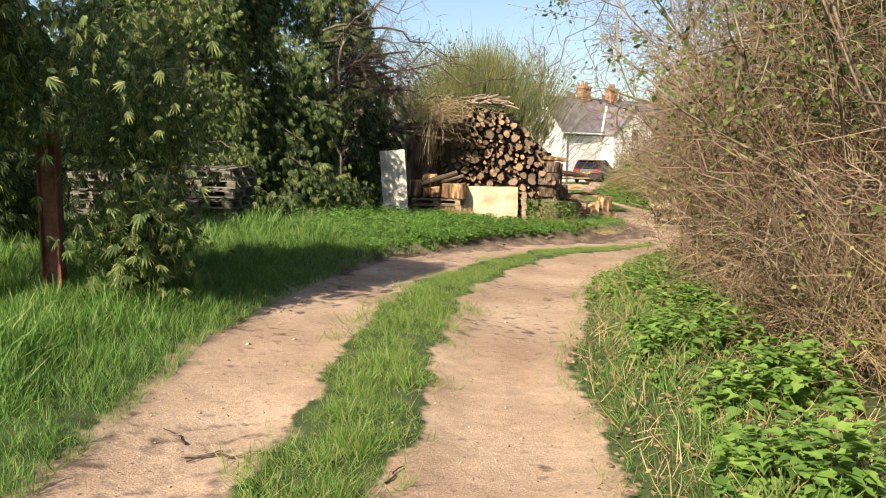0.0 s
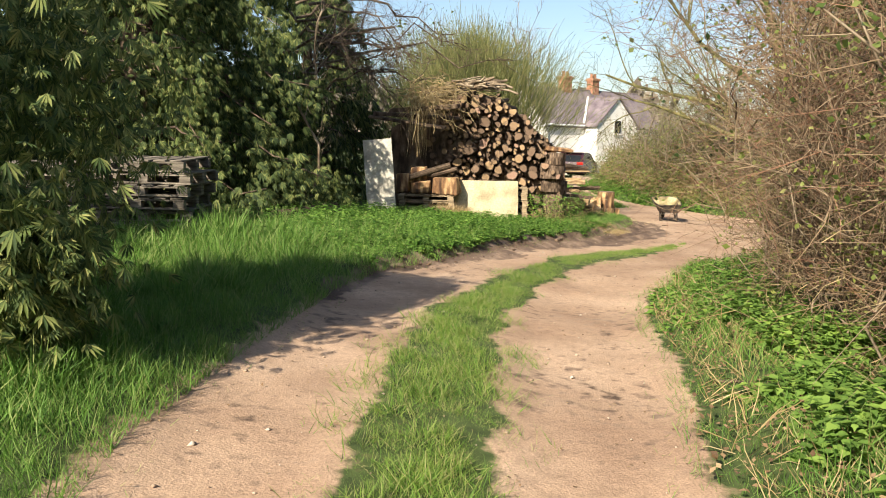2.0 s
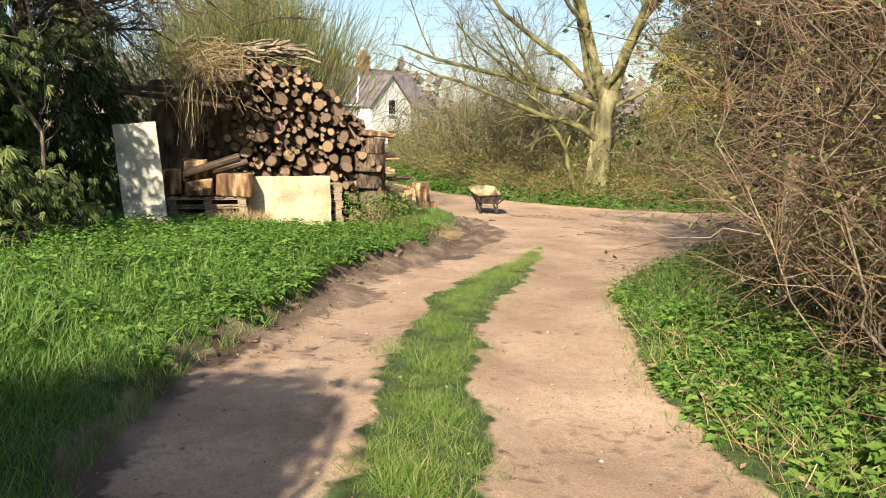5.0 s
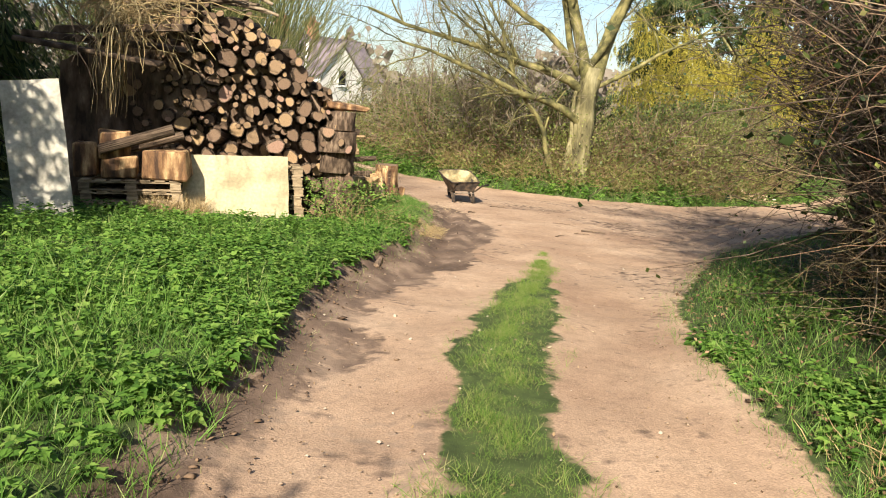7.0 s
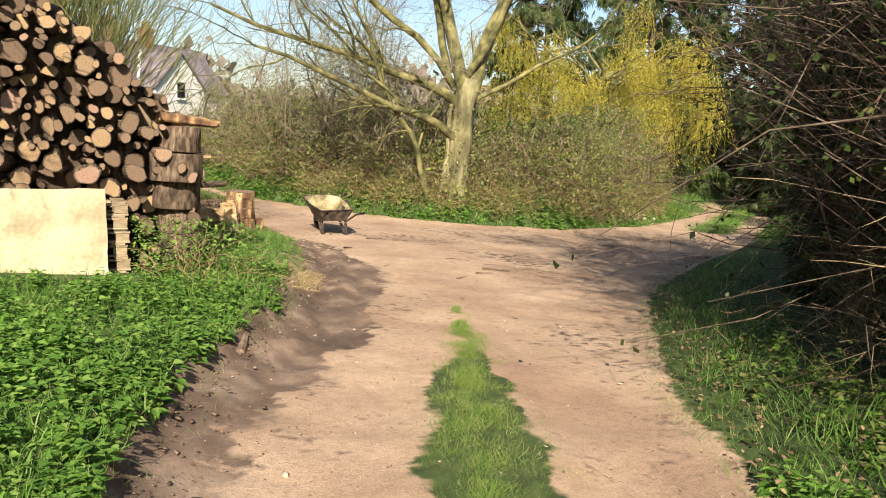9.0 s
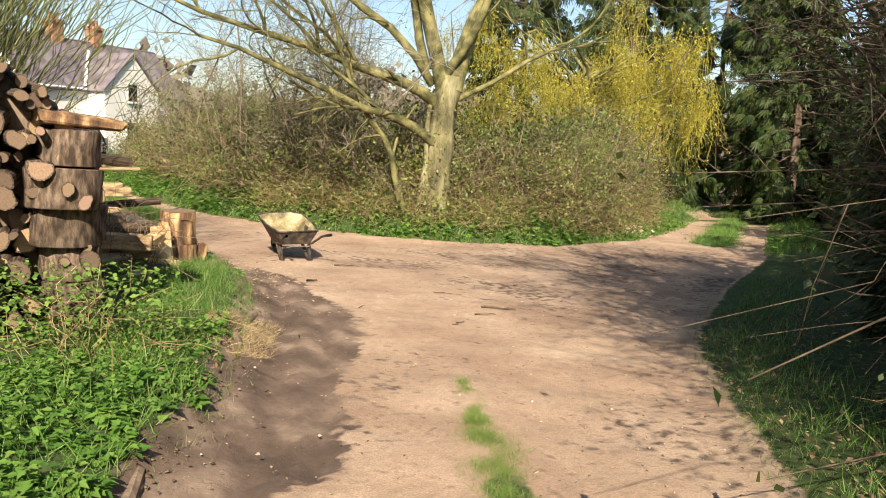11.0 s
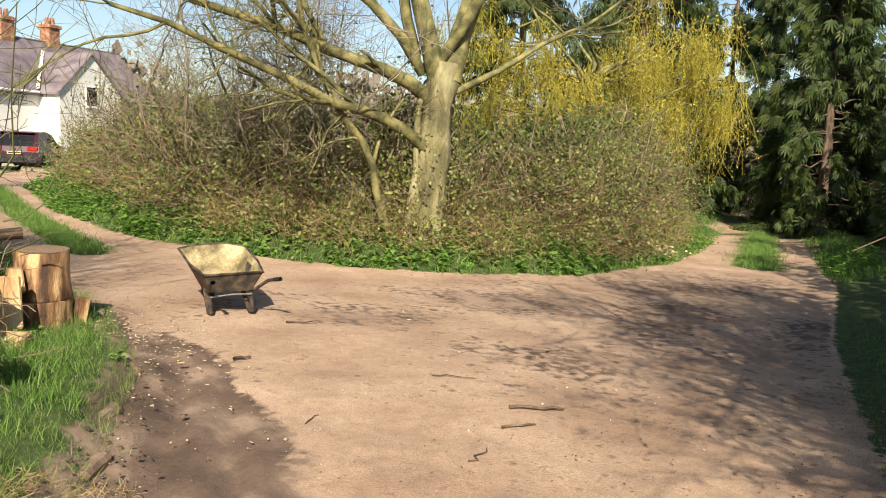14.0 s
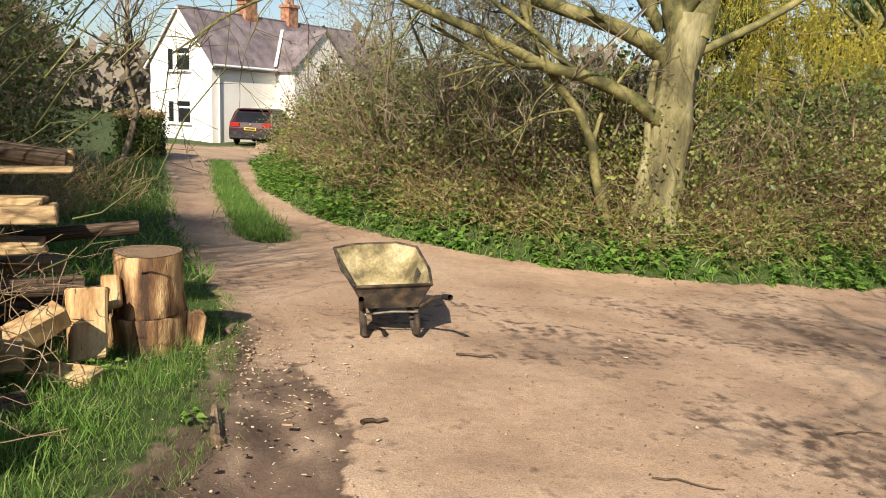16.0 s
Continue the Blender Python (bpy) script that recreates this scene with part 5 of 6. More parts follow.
    sheet_mesh("boughs", *tubes(big, np.linspace(0.035, 0.008, 8)[None] * np.ones((n, 1)), 5), M_dead_shaded, top)
    t1 = side_twigs(big, 500, 0.7, 0.007, "branches", M_dead_shaded, top, 0.1)
    side_twigs(t1, 1700, 0.35, 0.003, "twigs", M_dead_shaded, top, 0.0, 3)
    # pale sapling beside the conifer
    sp = sway(np.array([[-4.75, 16.2, g(-4.75, 16.2) - 0.05]]), np.array([[0.06, 0, 1.0]]), np.array([3.6]), 9, 0.12)
    top = thing("sapling", pose(0, 0, 0), "thin pale bare sapling in front of the conifer", "tree")
    sheet_mesh("trunk", *tubes(sp, np.linspace(0.032, 0.01, 9)[None], 6), M_stem, top, True)
    side_twigs(sp, 60, 0.8, 0.006, "twig_crown", M_stem, top, 0.5)
    # fallen log at the conifer's foot
    ob = log(None, (-4.6, 14.6, g(-4.6, 14.6) + 0.08), (0.35, 1, 0.02), 0.11, 2.6)
    ob.name = "fallen_log"
    tagged(ob, "old pale log lying along the foot of the conifers", "log")
    # straw-coloured dry stalks against the pallets
    pts, d = scatter(2600, -2.9, -2.2, 19.0, 19.6, lambda p, d: 0.5 + 0 * d)
    blades("dry_tuft", pts, np.full(len(pts), 0.24), M_straw, "tuft of dry straw-coloured stalks by the pallets", 0.5, 0.7)
    pts, d = scatter(5200, 0.55, 1.5, 19.9, 21.2, lambda p, d: (np.abs(d) < 0.3) * 0.8)
    blades("straw_heap", pts, np.full(len(pts), 0.085), M_straw, "flattened heap of dry straw at the bank's edge", 2.5, 0.7)
    pts, d = scatter(3000, -0.9, 0.3, 19.2, 20.2, lambda p, d: 0.6 + 0 * d)
    pts[:, 2] += rng.uniform(0, 0.6, len(pts))
    leafy("cleavers", pts, 0.045, M_herb, "feathery green weeds climbing at the end of the pile")
    n = 60
    c = np.column_stack([rng.normal(-0.35, 0.25, n), rng.normal(19.5, 0.3, n), np.zeros(n)])
    c[:, 2] = land(c[:, :2])
    pts = sway(c, unit(np.column_stack([rng.normal(0, 0.6, (n, 2)), np.ones(n)])), rng.uniform(0.4, 0.9, n), 5, 0.3, 0.3)
    tagged(sheet_mesh("pale_stalks", *tubes(pts, np.full((n, 5), 0.003)), M_straw), "thin pale dead stalks among the nettles", "plants", kind="stuff")


pile_things()


# ---- chopping block and offcuts ----
def stump(name, x, y, z, r, h, label, lean=0.0):
    top = thing(name, pose(x, y, z, lean, 0, 20), label, "log")
    bm = bmesh.new()
    k = 22
    rings = []
    lobes = 1 + 0.05 * np.sin(np.arange(k) * 2 * np.pi / k * 3 + 1) + rng.normal(0, 0.02, k)
    for f, s in ((0, 1.06), (0.04, 1.08), (0.3, 1.0), (0.65, 0.97), (0.95, 0.99), (1, 0.965)):
        rings.append([bm.verts.new((math.cos(a / k * 2 * math.pi) * r * s * lobes[a], math.sin(a / k * 2 * math.pi) * r * s * lobes[a], f * h)) for a in range(k)])
    for r0, r1 in zip(rings, rings[1:]):
        for a in range(k):
            bm.faces.new((r0[a], r0[(a + 1) % k], r1[(a + 1) % k], r1[a])).smooth = True
    bm.faces.new(rings[0][::-1])
    part("side", bm, M_stump, top)
    bm = bmesh.new()
    bm.faces.new([bm.verts.new((v[0], v[1], h + 0.004)) for v in [(math.cos(a / k * 2 * math.pi) * r * 0.965 * lobes[a], math.sin(a / k * 2 * math.pi) * r * 0.965 * lobes[a]) for a in range(k)]])
    part("sawn_top", bm, M_cut, top)
    return top


def offcuts():
    g = lift(1.2, 25.0)
    stump("sawn_log", 1.19, 25.0, g - 0.05, 0.27, 0.31, "low dark sawn log forming the chopping block's base")
    stump("chopping_block", 1.20, 25.0, g + 0.262, 0.235, 0.43, "pale stripped log standing on end as a chopping block", 1.5)
    ob = part("bark_wedge", box(bmesh.new(), 0.13, 0.1, 0.27, None, 0.015, 0.03), M_stump, None)
    ob.matrix_world = pose(1.5, 25.02, lift(1.5, 25) - 0.01, 4, 6, 30)
    tagged(ob, "split piece of bark leaning on the chopping block", "timber")
    # stacked planks and split pieces behind the block
    pieces = [((0.0, 24.0, 0.05), (1.6, 0.16, 0.05), (0, -2, 6)), ((0.0, 24.1, 0.12), (1.5, 0.22, 0.06), (0, 2, 2)), ((0.15, 23.9, 0.30), (1.5, 0.25, 0.10), (0, 0, 10)), ((0.1, 24.1, 0.41), (1.4, 0.2, 0.05), (0, 1, -4)),
              ((0.35, 24.0, 0.62), (1.3, 0.16, 0.05), (0, -1, 3)), ((0.2, 24.2, 0.68), (1.5, 0.18, 0.05), (0, -3, 8)), ((0.35, 23.6, -0.35), (0.8, 0.2, 0.14), (0, 0, 20)), ((0.2, 23.5, -0.2), (0.9, 0.3, 0.16), (0, 3, -10)),
              ((0.2, 24.3, -0.1), (1.3, 0.2, 0.1), (0, 2, 5)), ((0.05, 23.2, -0.45), (0.7, 0.25, 0.2), (5, 0, 35)), ((0.15, 22.6, -0.5), (0.75, 0.22, 0.06), (0, -10, 15)), ((0.4, 22.3, -0.56), (0.5, 0.2, 0.08), (4, 12, 40)),
              ((-0.35, 25.2, -0.7), (1.1, 0.8, 0.62), (0, 0, 5)), ((-0.1, 24.1, 0.0), (0.9, 0.7, 0.45), (0, 0, -3))]
    for p, s, r in pieces:
        ob = part("plank", box(bmesh.new(), *s, None, 0.012, 0.018), M_plank if s[1] < 0.5 else M_bark, None)
        if p[2] > -0.2:
            p = (p[0] - 0.28, p[1] + 1.1, p[2] - 0.06)
        ob.matrix_world = pose(*p, *r)
        tagged(ob, "rough sawn offcut in the heap behind the chopping block", "timber", "offcuts in the heap")
    for p, s, r in (((0.92, 24.35, -0.52), (0.24, 0.12, 0.46), (-18, 6, 20)), ((1.0, 24.75, -0.3), (0.12, 0.09, 0.22), (-12, 0, 10)), ((0.7, 24.0, -0.3), (0.16, 0.42, 0.16), (18, 8, -40)), ((0.55, 23.5, -0.55), (0.42, 0.16, 0.10), (0, 8, 24)),
                    ((0.85, 24.0, -0.62), (0.40, 0.2, 0.16), (0, 0, -15)), ((0.35, 22.75, -0.52), (0.45, 0.16, 0.12), (12, -14, 30))):
        ob = part("split_log", box(bmesh.new(), *s, None, 0.015, 0.025), M_fresh, None)
        ob.matrix_world = pose(*p, *r)
        tagged(ob, "freshly split pale orange log in the heap", "timber", "split logs in the heap")
    for p, way, r, L in (((0.62, 25.5, 0.10), (1, 0.25, 0.06), 0.06, 0.9), ((0.05, 25.2, 0.74), (1, 0.1, -0.14), 0.07, 1.2), ((0.3, 24.6, -0.15), (1, 0.3, 0), 0.09, 1.1), ((0.55, 23.3, -0.5), (1, 0.5, 0), 0.12, 0.6), ((0.45, 24.9, -0.35), (1, 0.1, 0), 0.12, 0.9)):
        ob = log(None, p, way, r, L)
        tagged(ob, "bark-covered branch log lying in the offcut heap", "log", "branch logs in the heap")
    n = 200
    c = np.column_stack([rng.uniform(0.1, 0.9, n), rng.uniform(22.3, 25, n), rng.uniform(-0.5, 0.1, n)])
    pts = sway(c, unit(rng.normal(0, 1, (n, 3)) + (0.2, 0, 0.3)), rng.uniform(0.15, 0.5, n), 4, 0.3)
    tagged(sheet_mesh("twig_litter", *tubes(pts, np.full((n, 4), 0.003)), M_twig), "dry twigs littered through the heap", "twigs", kind="stuff")
    # chips on the ground round the block
    n = 960
    c = np.concatenate([rng.normal((1.5, 25.1), (0.35, 0.5), (n // 2, 2)), rng.normal((2.1, 24.0), (0.28, 0.9), (n // 3, 2)), rng.uniform((0, 4), (7, 27), (n // 6, 2))])
    p = np.column_stack([c, land(c) + 0.012])
    u = unit(np.column_stack([rng.normal(0, 1, (len(p), 2)), rng.normal(0, 0.12, len(p))]))
    v, w = frames_for(u, 2.0)
    chip = [(0, 0.2, 0), (1, 0.14, 0.04), (0.9, -0.2, 0.05), (0.05, -0.16, 0), (0, 0.2, -0.12), (1, 0.14, -0.1), (0.9, -0.2, -0.1), (0.05, -0.16, -0.12)]
    tris = [(0, 1, 2), (0, 2, 3), (0, 4, 5), (0, 5, 1), (1, 5, 6), (1, 6, 2), (2, 6, 7), (2, 7, 3), (3, 7, 4), (3, 4, 0)]
    tagged(sheet_mesh("wood_chips", *stamps(chip, tris, p, u, v, w, rng.gamma(2.0, 0.006, len(p)) + 0.006), M_chip), "pale wood chips scattered on the earth", "wood chips", kind="stuff")


offcuts()


# ---- wheelbarrow ----
def wheelbarrow():
    x, y = 3.0, 25.78
    z = lift(x, y)
    top = thing("wheelbarrow", pose(x, y, z, 0, 0, 3), "old black wheelbarrow with a mud-caked yellowish tray", "wheelbarrow")
    low = [(-0.22, -0.27, 0.25), (0.22, -0.27, 0.25), (0.19, 0.28, 0.24), (-0.19, 0.28, 0.24)]
    rim = [(-0.315, -0.36, 0.45), (0.315, -0.36, 0.46), (0.375, 0.0, 0.52), (0.375, 0.46, 0.62), (0.2, 0.53, 0.65), (-0.2, 0.53, 0.64), (-0.375, 0.46, 0.62), (-0.375, 0.0, 0.52)]
    shell = [(0, 1, (0, 1)), (1, 2, (1,)), (2, 3, (1, 2)), (3, 4, (2,)), (4, 5, (2, 3)), (5, 6, (3,)), (6, 7, (3, 0)), (7, 0, (0,))]

    def tray(name, shrink, mat):
        bm = bmesh.new()
        inward = lambda p: (p[0] * (1 - shrink * 2.4), p[1] * (1 - shrink * 2.0), p[2] + shrink * 0.28)
        a, b = [bm.verts.new(inward(p)) for p in low], [bm.verts.new((p[0] * (1 - shrink), p[1] * (1 - shrink), p[2] - 0.002)) for p in rim]
        bm.faces.new(a[::-1] if not shrink else a)
        for i, j, q in shell:
            f = (a[q[0]], a[q[1]], b[j], b[i]) if len(q) == 2 else (a[q[0]], b[j], b[i])
            bm.faces.new(f if not shrink else f[::-1])
        return part(name, bm, mat, top)
    tray("tray", 0, M_barrow)
    tray("tray_lining", 0.03, M_lining)
    loop = np.array([rim + rim[:1]], float)
    sheet_mesh("rolled_rim", *tubes(loop, np.full((1, 9), 0.014), 6), M_barrow, top, True)
    for s in (-1, 1):
        bar = np.array([[(s * 0.33, -0.72, 0.44), (s * 0.30, -0.55, 0.40), (s * 0.25, -0.28, 0.26), (s * 0.16, 0.25, 0.215), (s * 0.06, 0.62, 0.19)]])
        h = sheet_mesh("handle_bar", *tubes(bar, np.full((1, 5), 0.019), 8), M_barrow, top, True)
        sheet_mesh("grip", *tubes(np.array([[(s * 0.345, -0.80, 0.455), (s * 0.325, -0.68, 0.432)]]), np.full((1, 2), 0.023), 8), M_rubber, h, True)
        leg = np.array([[(s * 0.23, -0.20, 0.26), (s * 0.22, -0.30, 0.03), (s * 0.22, -0.22, 0.012), (s * 0.20, 0.02, 0.235)]])
        sheet_mesh("leg", *tubes(leg, np.full((1, 4), 0.026), 8), M_barrow, top, True)
    sheet_mesh("cross_brace", *tubes(np.array([[(-0.22, -0.27, 0.2), (0, -0.28, 0.22), (0.22, -0.27, 0.21)]]), np.full((1, 3), 0.010), 6), M_steel, top, True)
    a = np.linspace(0, 2 * np.pi, 25)
    ring = np.column_stack([0 * a, 0.62 + 0.15 * np.cos(a), 0.185 + 0.15 * np.sin(a)])[None]
    wheel = sheet_mesh("wheel", *tubes(np.array([[(-0.08, 0.62, 0.185), (0.08, 0.62, 0.185)]]), np.full((1, 2), 0.05), 10), M_steel, top)
    sheet_mesh("tyre", *tubes(ring, np.full((1, 25), 0.045), 8), M_rubber, wheel, True)
    # pale scraps left in the tray
    ob = part("scrap_wood", box(bmesh.new(), 0.22, 0.07, 0.03, None, 0.008, 0.012), M_fresh, None)
    ob.matrix_world = pose(2.93, 25.55, z + 0.30, 0, 4, 15)
    tagged(ob, "pale offcut of wood lying in the wheelbarrow", "timber")


wheelbarrow()


# ---- posts, sticks, kerb ----
def posts_and_litter():
    z = lift(-4.08, 5.95)
    top = thing("steel_post", pose(-4.08, 5.95, z - 0.05, 0, -0.5, 10), "brown painted steel post standing under the conifer", "post")
    for n, s, p in (("web", (0.13, 0.012, 1.4), (0, 0, 0)), ("flange", (0.014, 0.10, 1.4), (-0.072, 0, 0)), ("flange", (0.014, 0.10, 1.4), (0.072, 0, 0))):
        plank_box(n, top, s, Matrix.Translation(p), M_rust, 0.003)
    z = lift(2.68, 12.7)
    ob = part("fence_post", box(bmesh.new(), 0.14, 0.12, 1.46, None, 0.012, 0.012), M_post, None)
    ob.matrix_world = pose(2.68, 12.7, z - 0.03, 0, -1.5, 8)
    tagged(ob, "grey weathered timber fence post in the brambles", "post")
    ob = part("fence_post", box(bmesh.new(), 0.14, 0.13, 1.2, None, 0.012, 0.012), M_post, None)
    ob.matrix_world = pose(2.25, 8.3, lift(2.25, 8.3) - 0.03, 0, 2, -8)
    tagged(ob, "grey timber fence post half hidden in brambles", "post")
    # kerb of old timbers and clods at the bank's foot
    line = np.array(LEFT_EDGE[5:14], float)
    for i in range(12):
        s = min(0.99, max(0.01, 0.02 + 0.96 * i / 11 + random.gauss(0, 0.012)))
        q = s * (len(line) - 1)
        j = min(int(q), len(line) - 2)
        p = line[j] + (line[j + 1] - line[j]) * (q - j)
        d = line[j + 1] - line[j]
        a = math.degrees(math.atan2(d[1], d[0]))
        ob = part("edging_timber", box(bmesh.new(), random.uniform(0.3, 0.62), 0.07, 0.13, None, 0.022, 0.025), M_earth, None)
        ob.matrix_world = pose(p[0] + random.gauss(-0.03, 0.03), p[1], lift(p[0] + 0.08, p[1] - 0.05) - 0.085, random.gauss(0, 5), random.gauss(0, 3), a + random.gauss(0, 6))
        tagged(ob, "earth-caked timber edging along the foot of the bank", "edging", "edging along the bank")
    # sticks lying on the track
    for x, y, a, L, r in ((-1.75, 3.45, 10, 0.42, 0.007), (-1.8, 3.6, 140, 0.25, 0.006), (-1.7, 3.4, 60, 0.22, 0.005), (-0.75, 3.4, 75, 0.2, 0.006), (4.15, 21.85, -12, 0.42, 0.014), (3.86, 21.5, 5, 0.3, 0.010), (2.55, 23.55, 20, 0.16, 0.016),
                          (0.4, 7.4, -30, 0.4, 0.012), (3.3, 21.0, 30, 0.28, 0.006), (4.0, 22.8, -25, 0.35, 0.006), (2.6, 21.9, 50, 0.2, 0.005), (3.45, 25.0, -8, 0.34, 0.011), (5.6, 23.4, 10, 0.4, 0.007), (1.0, 12.6, 20, 0.5, 0.012)):
        w = np.array([[math.cos(radians(a)), math.sin(radians(a)), 0.0]])
        p = sway(np.array([[x, y, lift(x, y) + r * 0.8]]), w, np.array([L]), 6, 0.1)
        g = land(p[0, :, :2])
        p[0, :, 2] = g + r * 0.9 + np.array([0, 0.004, 0.008, 0.004, 0.01, 0.002])
        top = sheet_mesh("stick", *tubes(p, np.linspace(r, r * 0.5, 6)[None], 6), M_bark, None, True)
        tagged(top, "thin brown stick lying on the earth track", "stick", "sticks on the track")
    # pebbles
    n = 2600
    c = np.column_stack([rng.uniform(-2.6, 6, n), rng.uniform(2, 27, n)])
    d = off_track(c)
    c = c[d < -0.03]
    p = np.column_stack([c, land(c) + 0.002])
    u = unit(rng.normal(0, 1, (len(p), 3)) * (1, 1, 0.2))
    v, w = frames_for(u, 2)
    oct_v = [(0.5, 0, 0), (-0.5, 0.05, 0), (0, 0.4, 0), (0.05, -0.4, 0), (0, 0, 0.28), (0, 0, -0.28)]
    oct_f = [(0, 2, 4), (2, 1, 4), (1, 3, 4), (3, 0, 4), (2, 0, 5), (1, 2, 5), (3, 1, 5), (0, 3, 5)]
    M_pebble = foliage("pebbles", (0.24, 0.17, 0.12), (0.36, 0.27, 0.19), (0.52, 0.44, 0.35), through=0.0, rough=0.9, patch=0.1)
    tagged(sheet_mesh("pebbles", *stamps(oct_v, oct_f, p, u, v, w, rng.gamma(2, 0.006, len(p)) + 0.005), M_pebble), "small pebbles and crumbs of earth on the track", "pebbles", kind="stuff")
    # mud clods by the bank
    n = 800
    q = rng.uniform(0, 1, n) * (len(line) - 1)
    c = np.column_stack([np.interp(q, range(len(line)), line[:, i]) for i in (0, 1)]) + np.column_stack([rng.gamma(1.2, 0.12, n) - 0.08, rng.normal(0, 0.05, n)])
    p = np.column_stack([c, land(c) + 0.0])
    u = unit(rng.normal(0, 1, (n, 3)) * (1, 1, 0.3))
    v, w = frames_for(u, 2)
    M_clod = foliage("mud_clods", (0.06, 0.04, 0.028), (0.13, 0.085, 0.055), (0.24, 0.16, 0.10), through=0.0, rough=0.95, patch=0.1)
    tagged(sheet_mesh("mud_clods", *stamps(oct_v, oct_f, p, u, v, w * 0.5, rng.gamma(2, 0.009, n) + 0.008), M_clod), "dark clods of mud along the bank's foot", "mud", kind="stuff")


posts_and_litter()


# ---- beyond: trunks behind the hedge, car, house details, distance ----
def background():
    top = thing("slender_trees", pose(0, 0, 0), "slender pale-barked bare trees behind the bramble hedge", "trees", kind="stuff")
    base = np.array([(3.1, 8.6), (3.7, 8.2), (4.4, 10.4), (3.6, 11.8), (5.0, 13.0), (5.4, 9.0), (6.2, 11.6), (4.9, 6.6)])
    n = len(base)
    st = sway(np.column_stack([base, land(base) - 0.1]), unit(np.column_stack([rng.normal(0, 0.05, (n, 2)), np.ones(n)])), rng.uniform(7, 9, n), 9, 0.07)
    sheet_mesh("trunks", *tubes(st, np.linspace(1, 0.3, 9)[None] * rng.uniform(0.05, 0.09, (n, 1)), 8), M_post, top, True)
    b = side_twigs(st, 420, 2.2, 0.014, "branches", M_stem, top, 0.35, 6, 2)
    t = side_twigs(b, 3600, 0.8, 0.006, "small_branches", M_twig, top, 0.1)
    side_twigs(t, 9000, 0.4, 0.0035, "twigs", M_twig_red, top, 0.1, 3)
    # dark growth on the left of the drive
    top = thing("drive_hedge", pose(0, 0, 0), "dark overgrown hedge beside the drive to the house", "hedge", kind="stuff")
    line = [(-3.2, 26.5), (-1.9, 30), (-1.9, 36), (-2.9, 42)]
    line = line[::-1]
    _, a = thicket(line, 6000, 3.0, 5.6, 0.9, 0.007, M_twig, "twigs", "", 0.6, parent=top, low=0.1)
    foliage_cloud(a, 0.2, 0.10, M_ivy, "leaves", top, 1.3)
    thicket([(0.2, 33.5), (-0.6, 30.5), (-0.4, 28)], 900, 1.2, 0.8, 0.5, 0.006, M_straw, "dry_stalks", "", 1.2, parent=top)
    top = thing("clipped_hedge", pose(-1.75, 45.2, lift(-1.75, 45.2)), "clipped brown hedge block with a pale dry top", "hedge")
    n = 9000
    c = rng.uniform((-0.62, -0.6, 0.0), (0.62, 1.6, 1.25), (n, 3))
    foliage_cloud(c[:, None], 0.05, 0.09, M_ivy, "leaves", top, 1.0)
    c = rng.uniform((-0.6, -0.6, 1.2), (0.6, 1.6, 1.36), (2500, 3))
    foliage_cloud(c[:, None], 0.03, 0.08, M_straw, "dry_top", top, 1.0)
    top = thing("young_tree", pose(0, 0, 0), "slim bare young tree beside the drive", "tree")
    b = np.array([[-1.75, 42.0, lift(-1.75, 42) - 0.1]])
    st = sway(b, np.array([[0.02, 0, 1.0]]), np.array([6.5]), 9, 0.06)
    sheet_mesh("trunk", *tubes(st, np.linspace(0.09, 0.03, 9)[None], 8), M_stem, top, True)
    br = side_twigs(st, 40, 2.6, 0.03, "branch_crown", M_stem, top, 0.8, 6, 3)
    side_twigs(br, 500, 0.7, 0.008, "twig_crown", M_stem, top, 0.5)
    # distant woods
    top = thing("distant_woods", pose(0, 0, 0), "hazy bare distant woods beyond the house", "woods", kind="stuff")
    M_far = foliage("distant_bare_woods", (0.16, 0.13, 0.11), (0.22, 0.18, 0.15), (0.27, 0.24, 0.18), through=0.0, rough=1.0, patch=0.3)
    n = 16000
    a = rng.uniform(-0.55, 1.0, n)
    r = rng.uniform(95, 140, n)
    p = np.column_stack([r * np.sin(a), r * np.cos(a)])
    hgt = 6.5 + 2.0 * np.sin(a * 21) + 1.3 * np.sin(a * 57 + 1)
    c = np.column_stack([p, land(p) + rng.uniform(0, 1, n) ** 0.8 * hgt])
    foliage_cloud(c[:, None], 0.5, 1.5, M_far, "crowns", top, 1.0)
    top = thing("side_woods", pose(0, 0, 0), "dark woods closing the place beyond the conifers", "woods", kind="stuff")
    n = 9000
    a = rng.uniform(1.0, 5.73, n)
    r = rng.uniform(34, 46, n)
    p = np.column_stack([r * np.sin(a), 12 + r * np.cos(a)])
    c = np.column_stack([p, land(p) + rng.uniform(0, 1, n) * 7])
    foliage_cloud(c[:, None], 0.5, 1.1, M_conifer_far, "crowns", top, 1.0)
    # scattered blossom and litter at the lane's mouth
    n = 260
    c = rng.normal((13.2, 30.6), (0.7, 0.35), (n, 2))
    p = np.column_stack([c, land(c) + rng.uniform(0.05, 0.3, n)])
    M_litter = foliage("faded_blossom", (0.62, 0.30, 0.24), (0.75, 0.62, 0.45), (0.8, 0.75, 0.62), through=0.1, patch=0.1)
    leafy("garden_waste", p, 0.08, M_litter, "heap of faded pinkish garden cuttings on the verge")


background()


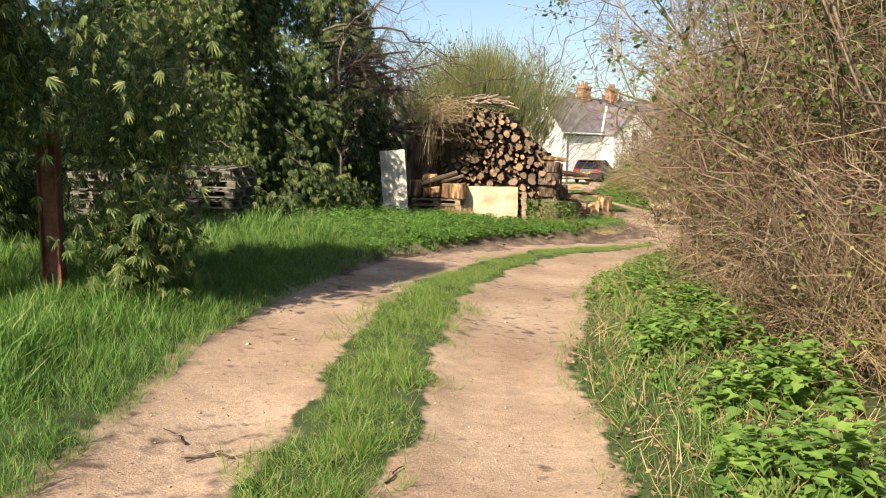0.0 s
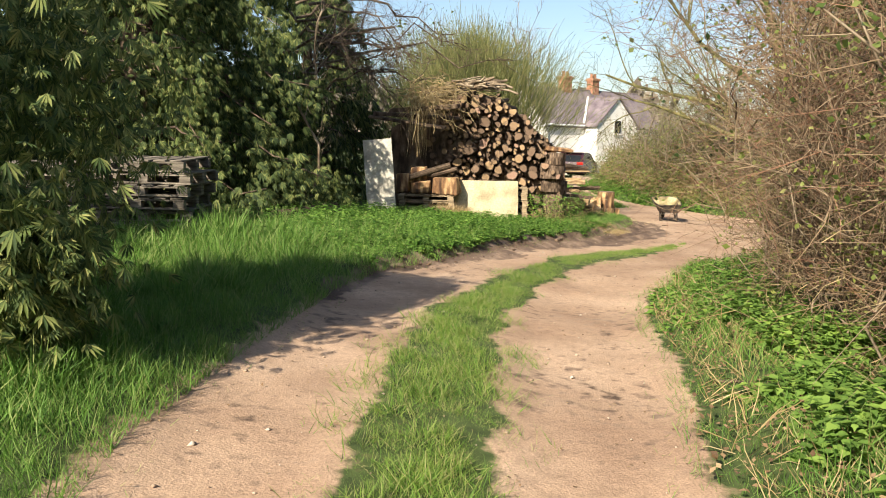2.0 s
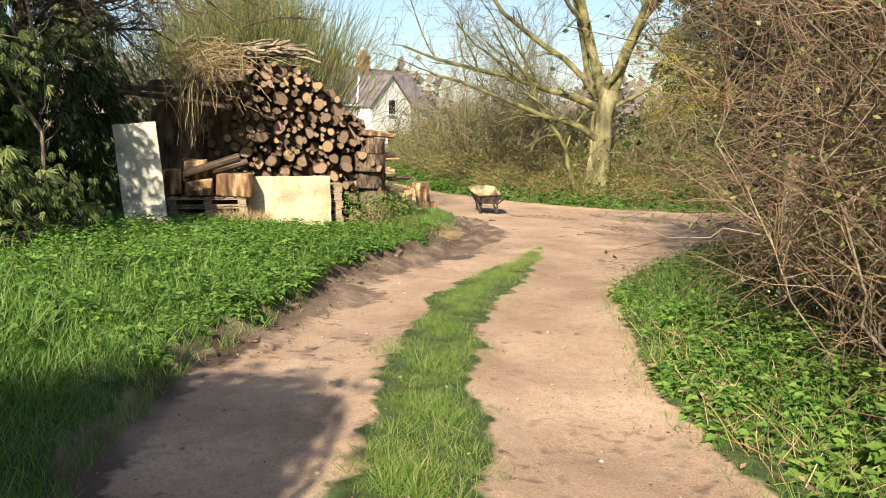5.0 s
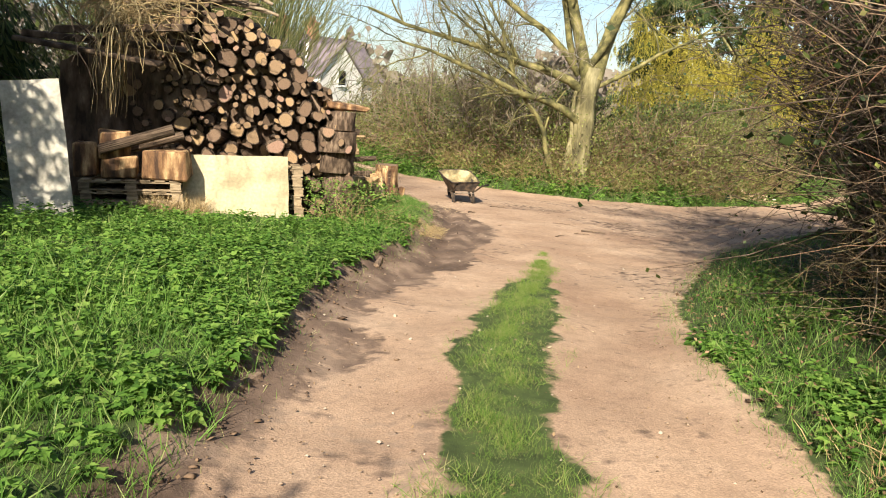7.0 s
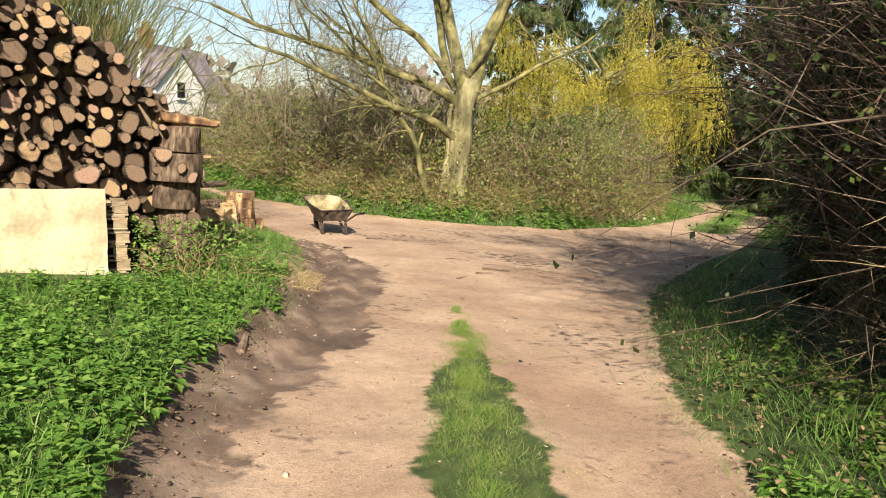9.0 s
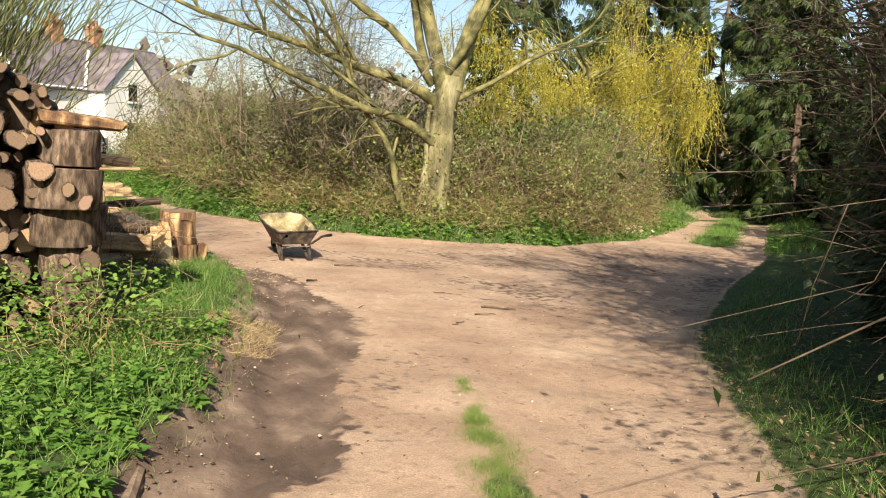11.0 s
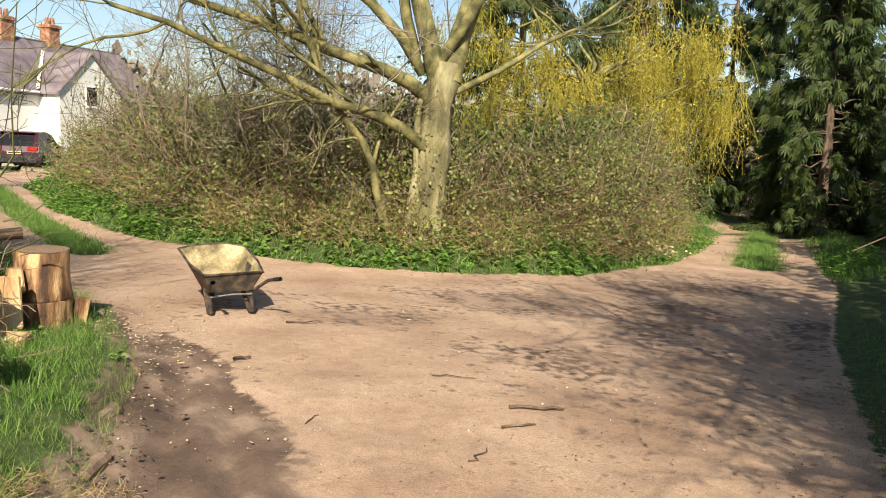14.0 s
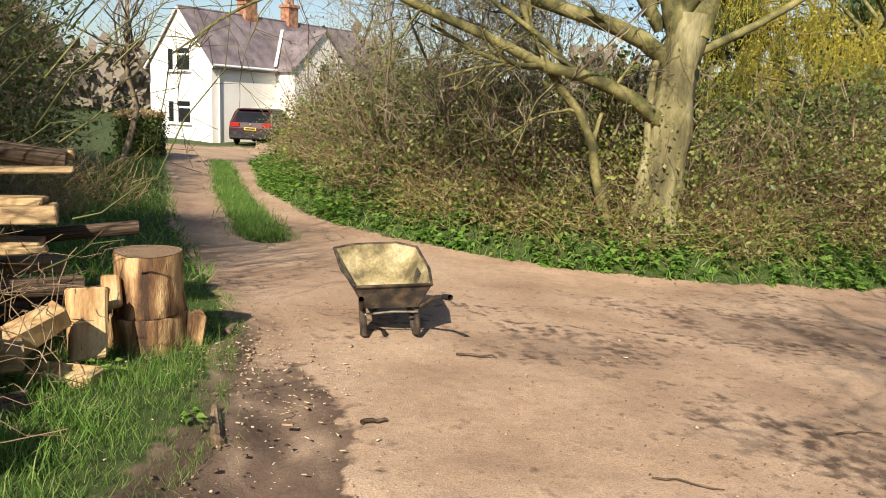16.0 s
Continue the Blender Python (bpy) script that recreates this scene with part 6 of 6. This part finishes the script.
def car():
    x, y = 1.38, 54.6
    top = thing("car", pose(x, y, lift(x, y), 0, 0, -16), "dark plum hatchback car parked beside the house", "car")
    w = 0.92
    side = [(-0.02, 0.42), (0.0, 0.75), (0.10, 0.98), (0.42, 1.42), (0.75, 1.56), (1.9, 1.58), (2.7, 1.45), (3.3, 1.02), (4.2, 0.90), (4.35, 0.6), (4.3, 0.28), (0.05, 0.26)]
    bm = bmesh.new()
    rows = []
    for f, k in ((-1, 0.9), (-0.96, 0.985), (-0.6, 1.0), (0.6, 1.0), (0.96, 0.985), (1, 0.9)):
        rows.append([bm.verts.new((f * w * (1 - 0.16 * max(0, (z - 0.95) / 0.6)), 2.1 + (yy - 2.1) * (0.985 + 0.015 * k), 0.9 + (z - 0.9) * (0.97 + 0.03 * k))) for yy, z in side])
    n = len(side)
    for r0, r1 in zip(rows, rows[1:]):
        for i in range(n):
            bm.faces.new((r0[i], r1[i], r1[(i + 1) % n], r0[(i + 1) % n]))
    bm.faces.new(rows[0])
    bm.faces.new(rows[-1][::-1])
    bmesh.ops.recalc_face_normals(bm, faces=bm.faces)
    part("body", bm, M_car, top)
    tilt = math.degrees(math.atan2(0.32, 0.44))
    plank_box("rear_window", top, (1.34, 0.5, 0.02), Matrix.Translation((0, 0.25, 1.185)) @ pose(0, 0, 0, 90 - tilt, 0, 0), M_glass, 0.005)
    for s in (-1, 1):
        plank_box("tail_light", top, (0.40, 0.08, 0.17), Matrix.Translation((s * 0.68, 0.02, 0.80)), M_red, 0.02)
        plank_box("side_window", top, (0.02, 1.9, 0.36), Matrix.Translation((s * 0.845, 1.75, 1.06)) @ pose(0, 0, 0, 0, -s * 12, 0), M_glass, 0.005)
        for yy in (0.85, 3.4):
            a = np.linspace(0, 2 * np.pi, 25)
            ring = np.column_stack([0 * a + s * 0.86, yy + 0.25 * np.cos(a), 0.34 + 0.25 * np.sin(a)])[None]
            wh = sheet_mesh("wheel", *tubes(np.array([[(s * 0.80, yy, 0.34), (s * 0.91, yy, 0.34)]]), np.array([[0.2, 0.19]]), 14), M_steel, top, True)
            sheet_mesh("tyre", *tubes(ring, np.full((1, 25), 0.09), 8), M_rubber, wh, True)
    plank_box("bumper", top, (1.74, 0.14, 0.30), Matrix.Translation((0, -0.01, 0.30)), M_rubber, 0.04)
    pl = plank_box("number_plate", top, (0.52, 0.02, 0.115), Matrix.Translation((0, -0.035, 0.66)), M_plate, 0.004)
    plank_box("plate_marks", pl, (0.44, 0.012, 0.06), Matrix.Translation((0, -0.046, 0.69)), M_rubber, 0.0)
    plank_box("badge", top, (0.10, 0.02, 0.09), Matrix.Translation((0, -0.005, 0.86)), M_steel, 0.01)
    plank_box("spoiler", top, (1.3, 0.3, 0.03), Matrix.Translation((0, 0.5, 1.52)), M_car, 0.01)


car()


def house_details():
    top = bpy.data.objects["house"]

    def window(x, y, z, w, h, facing, panes=1):
        m = Matrix.Translation((x, y, z)) @ pose(0, 0, 0, 0, 0, facing)
        f = plank_box("window", top, (w + 0.12, 0.05, h + 0.12), m @ Matrix.Translation((0, 0.0, -0.06)), M_frame, 0.01)
        hs = [(0, h)] if panes == 1 else [(0, h * 0.68), (h * 0.74, h)]
        for a, b in hs:
            plank_box("pane", f, (w - 0.04, 0.03, b - a - 0.03), m @ Matrix.Translation((0, -0.022, a + 0.015)), M_glass, 0.0)
        plank_box("sill", f, (w + 0.2, 0.12, 0.05), m @ Matrix.Translation((0, -0.05, -0.11)), M_frame, 0.01)
    for z in (0.92, 3.28):
        window(-0.01, 1.85, z, 0.85, 0.98, -90, 2)
        window(-0.01, 2.75, z, 0.36, 0.95, -90)
    window(2.9, -0.01, 0.9, 0.5, 0.75, 0)
    window(6.0, -1.21, 3.0, 0.7, 0.9, 0)
    window(6.0, -1.21, 0.8, 0.9, 1.1, 0)
    sheet_mesh("gutter", *tubes(np.array([[(-0.1, -0.27, 3.5), (2, -0.27, 3.49), (3.7, -0.27, 3.48)]]), np.full((1, 3), 0.06), 8), M_frame, top, True)
    sheet_mesh("downpipe", *tubes(np.array([[(0.35, -0.24, 3.46), (0.35, -0.08, 3.2), (0.35, -0.08, 1.5), (0.35, -0.08, -0.1)]]), np.full((1, 4), 0.045), 8), M_frame, top, True)
    for s in (0, 1):
        a, b = Vector((-0.14, -0.22 if s == 0 else 4.52, 3.36)), Vector((-0.14, 2.15, 6.05))
        sheet_mesh("bargeboard", *tubes(np.array([[a, (a + b) / 2, b]]), np.full((1, 3), 0.06), 4), M_frame, top)
    bm = box(bmesh.new(), 12.2, 0.2, 0.1, Matrix.Translation((5.99, 2.15, 6.05)), 0.03)
    part("ridge", bm, M_slate, top)


house_details()
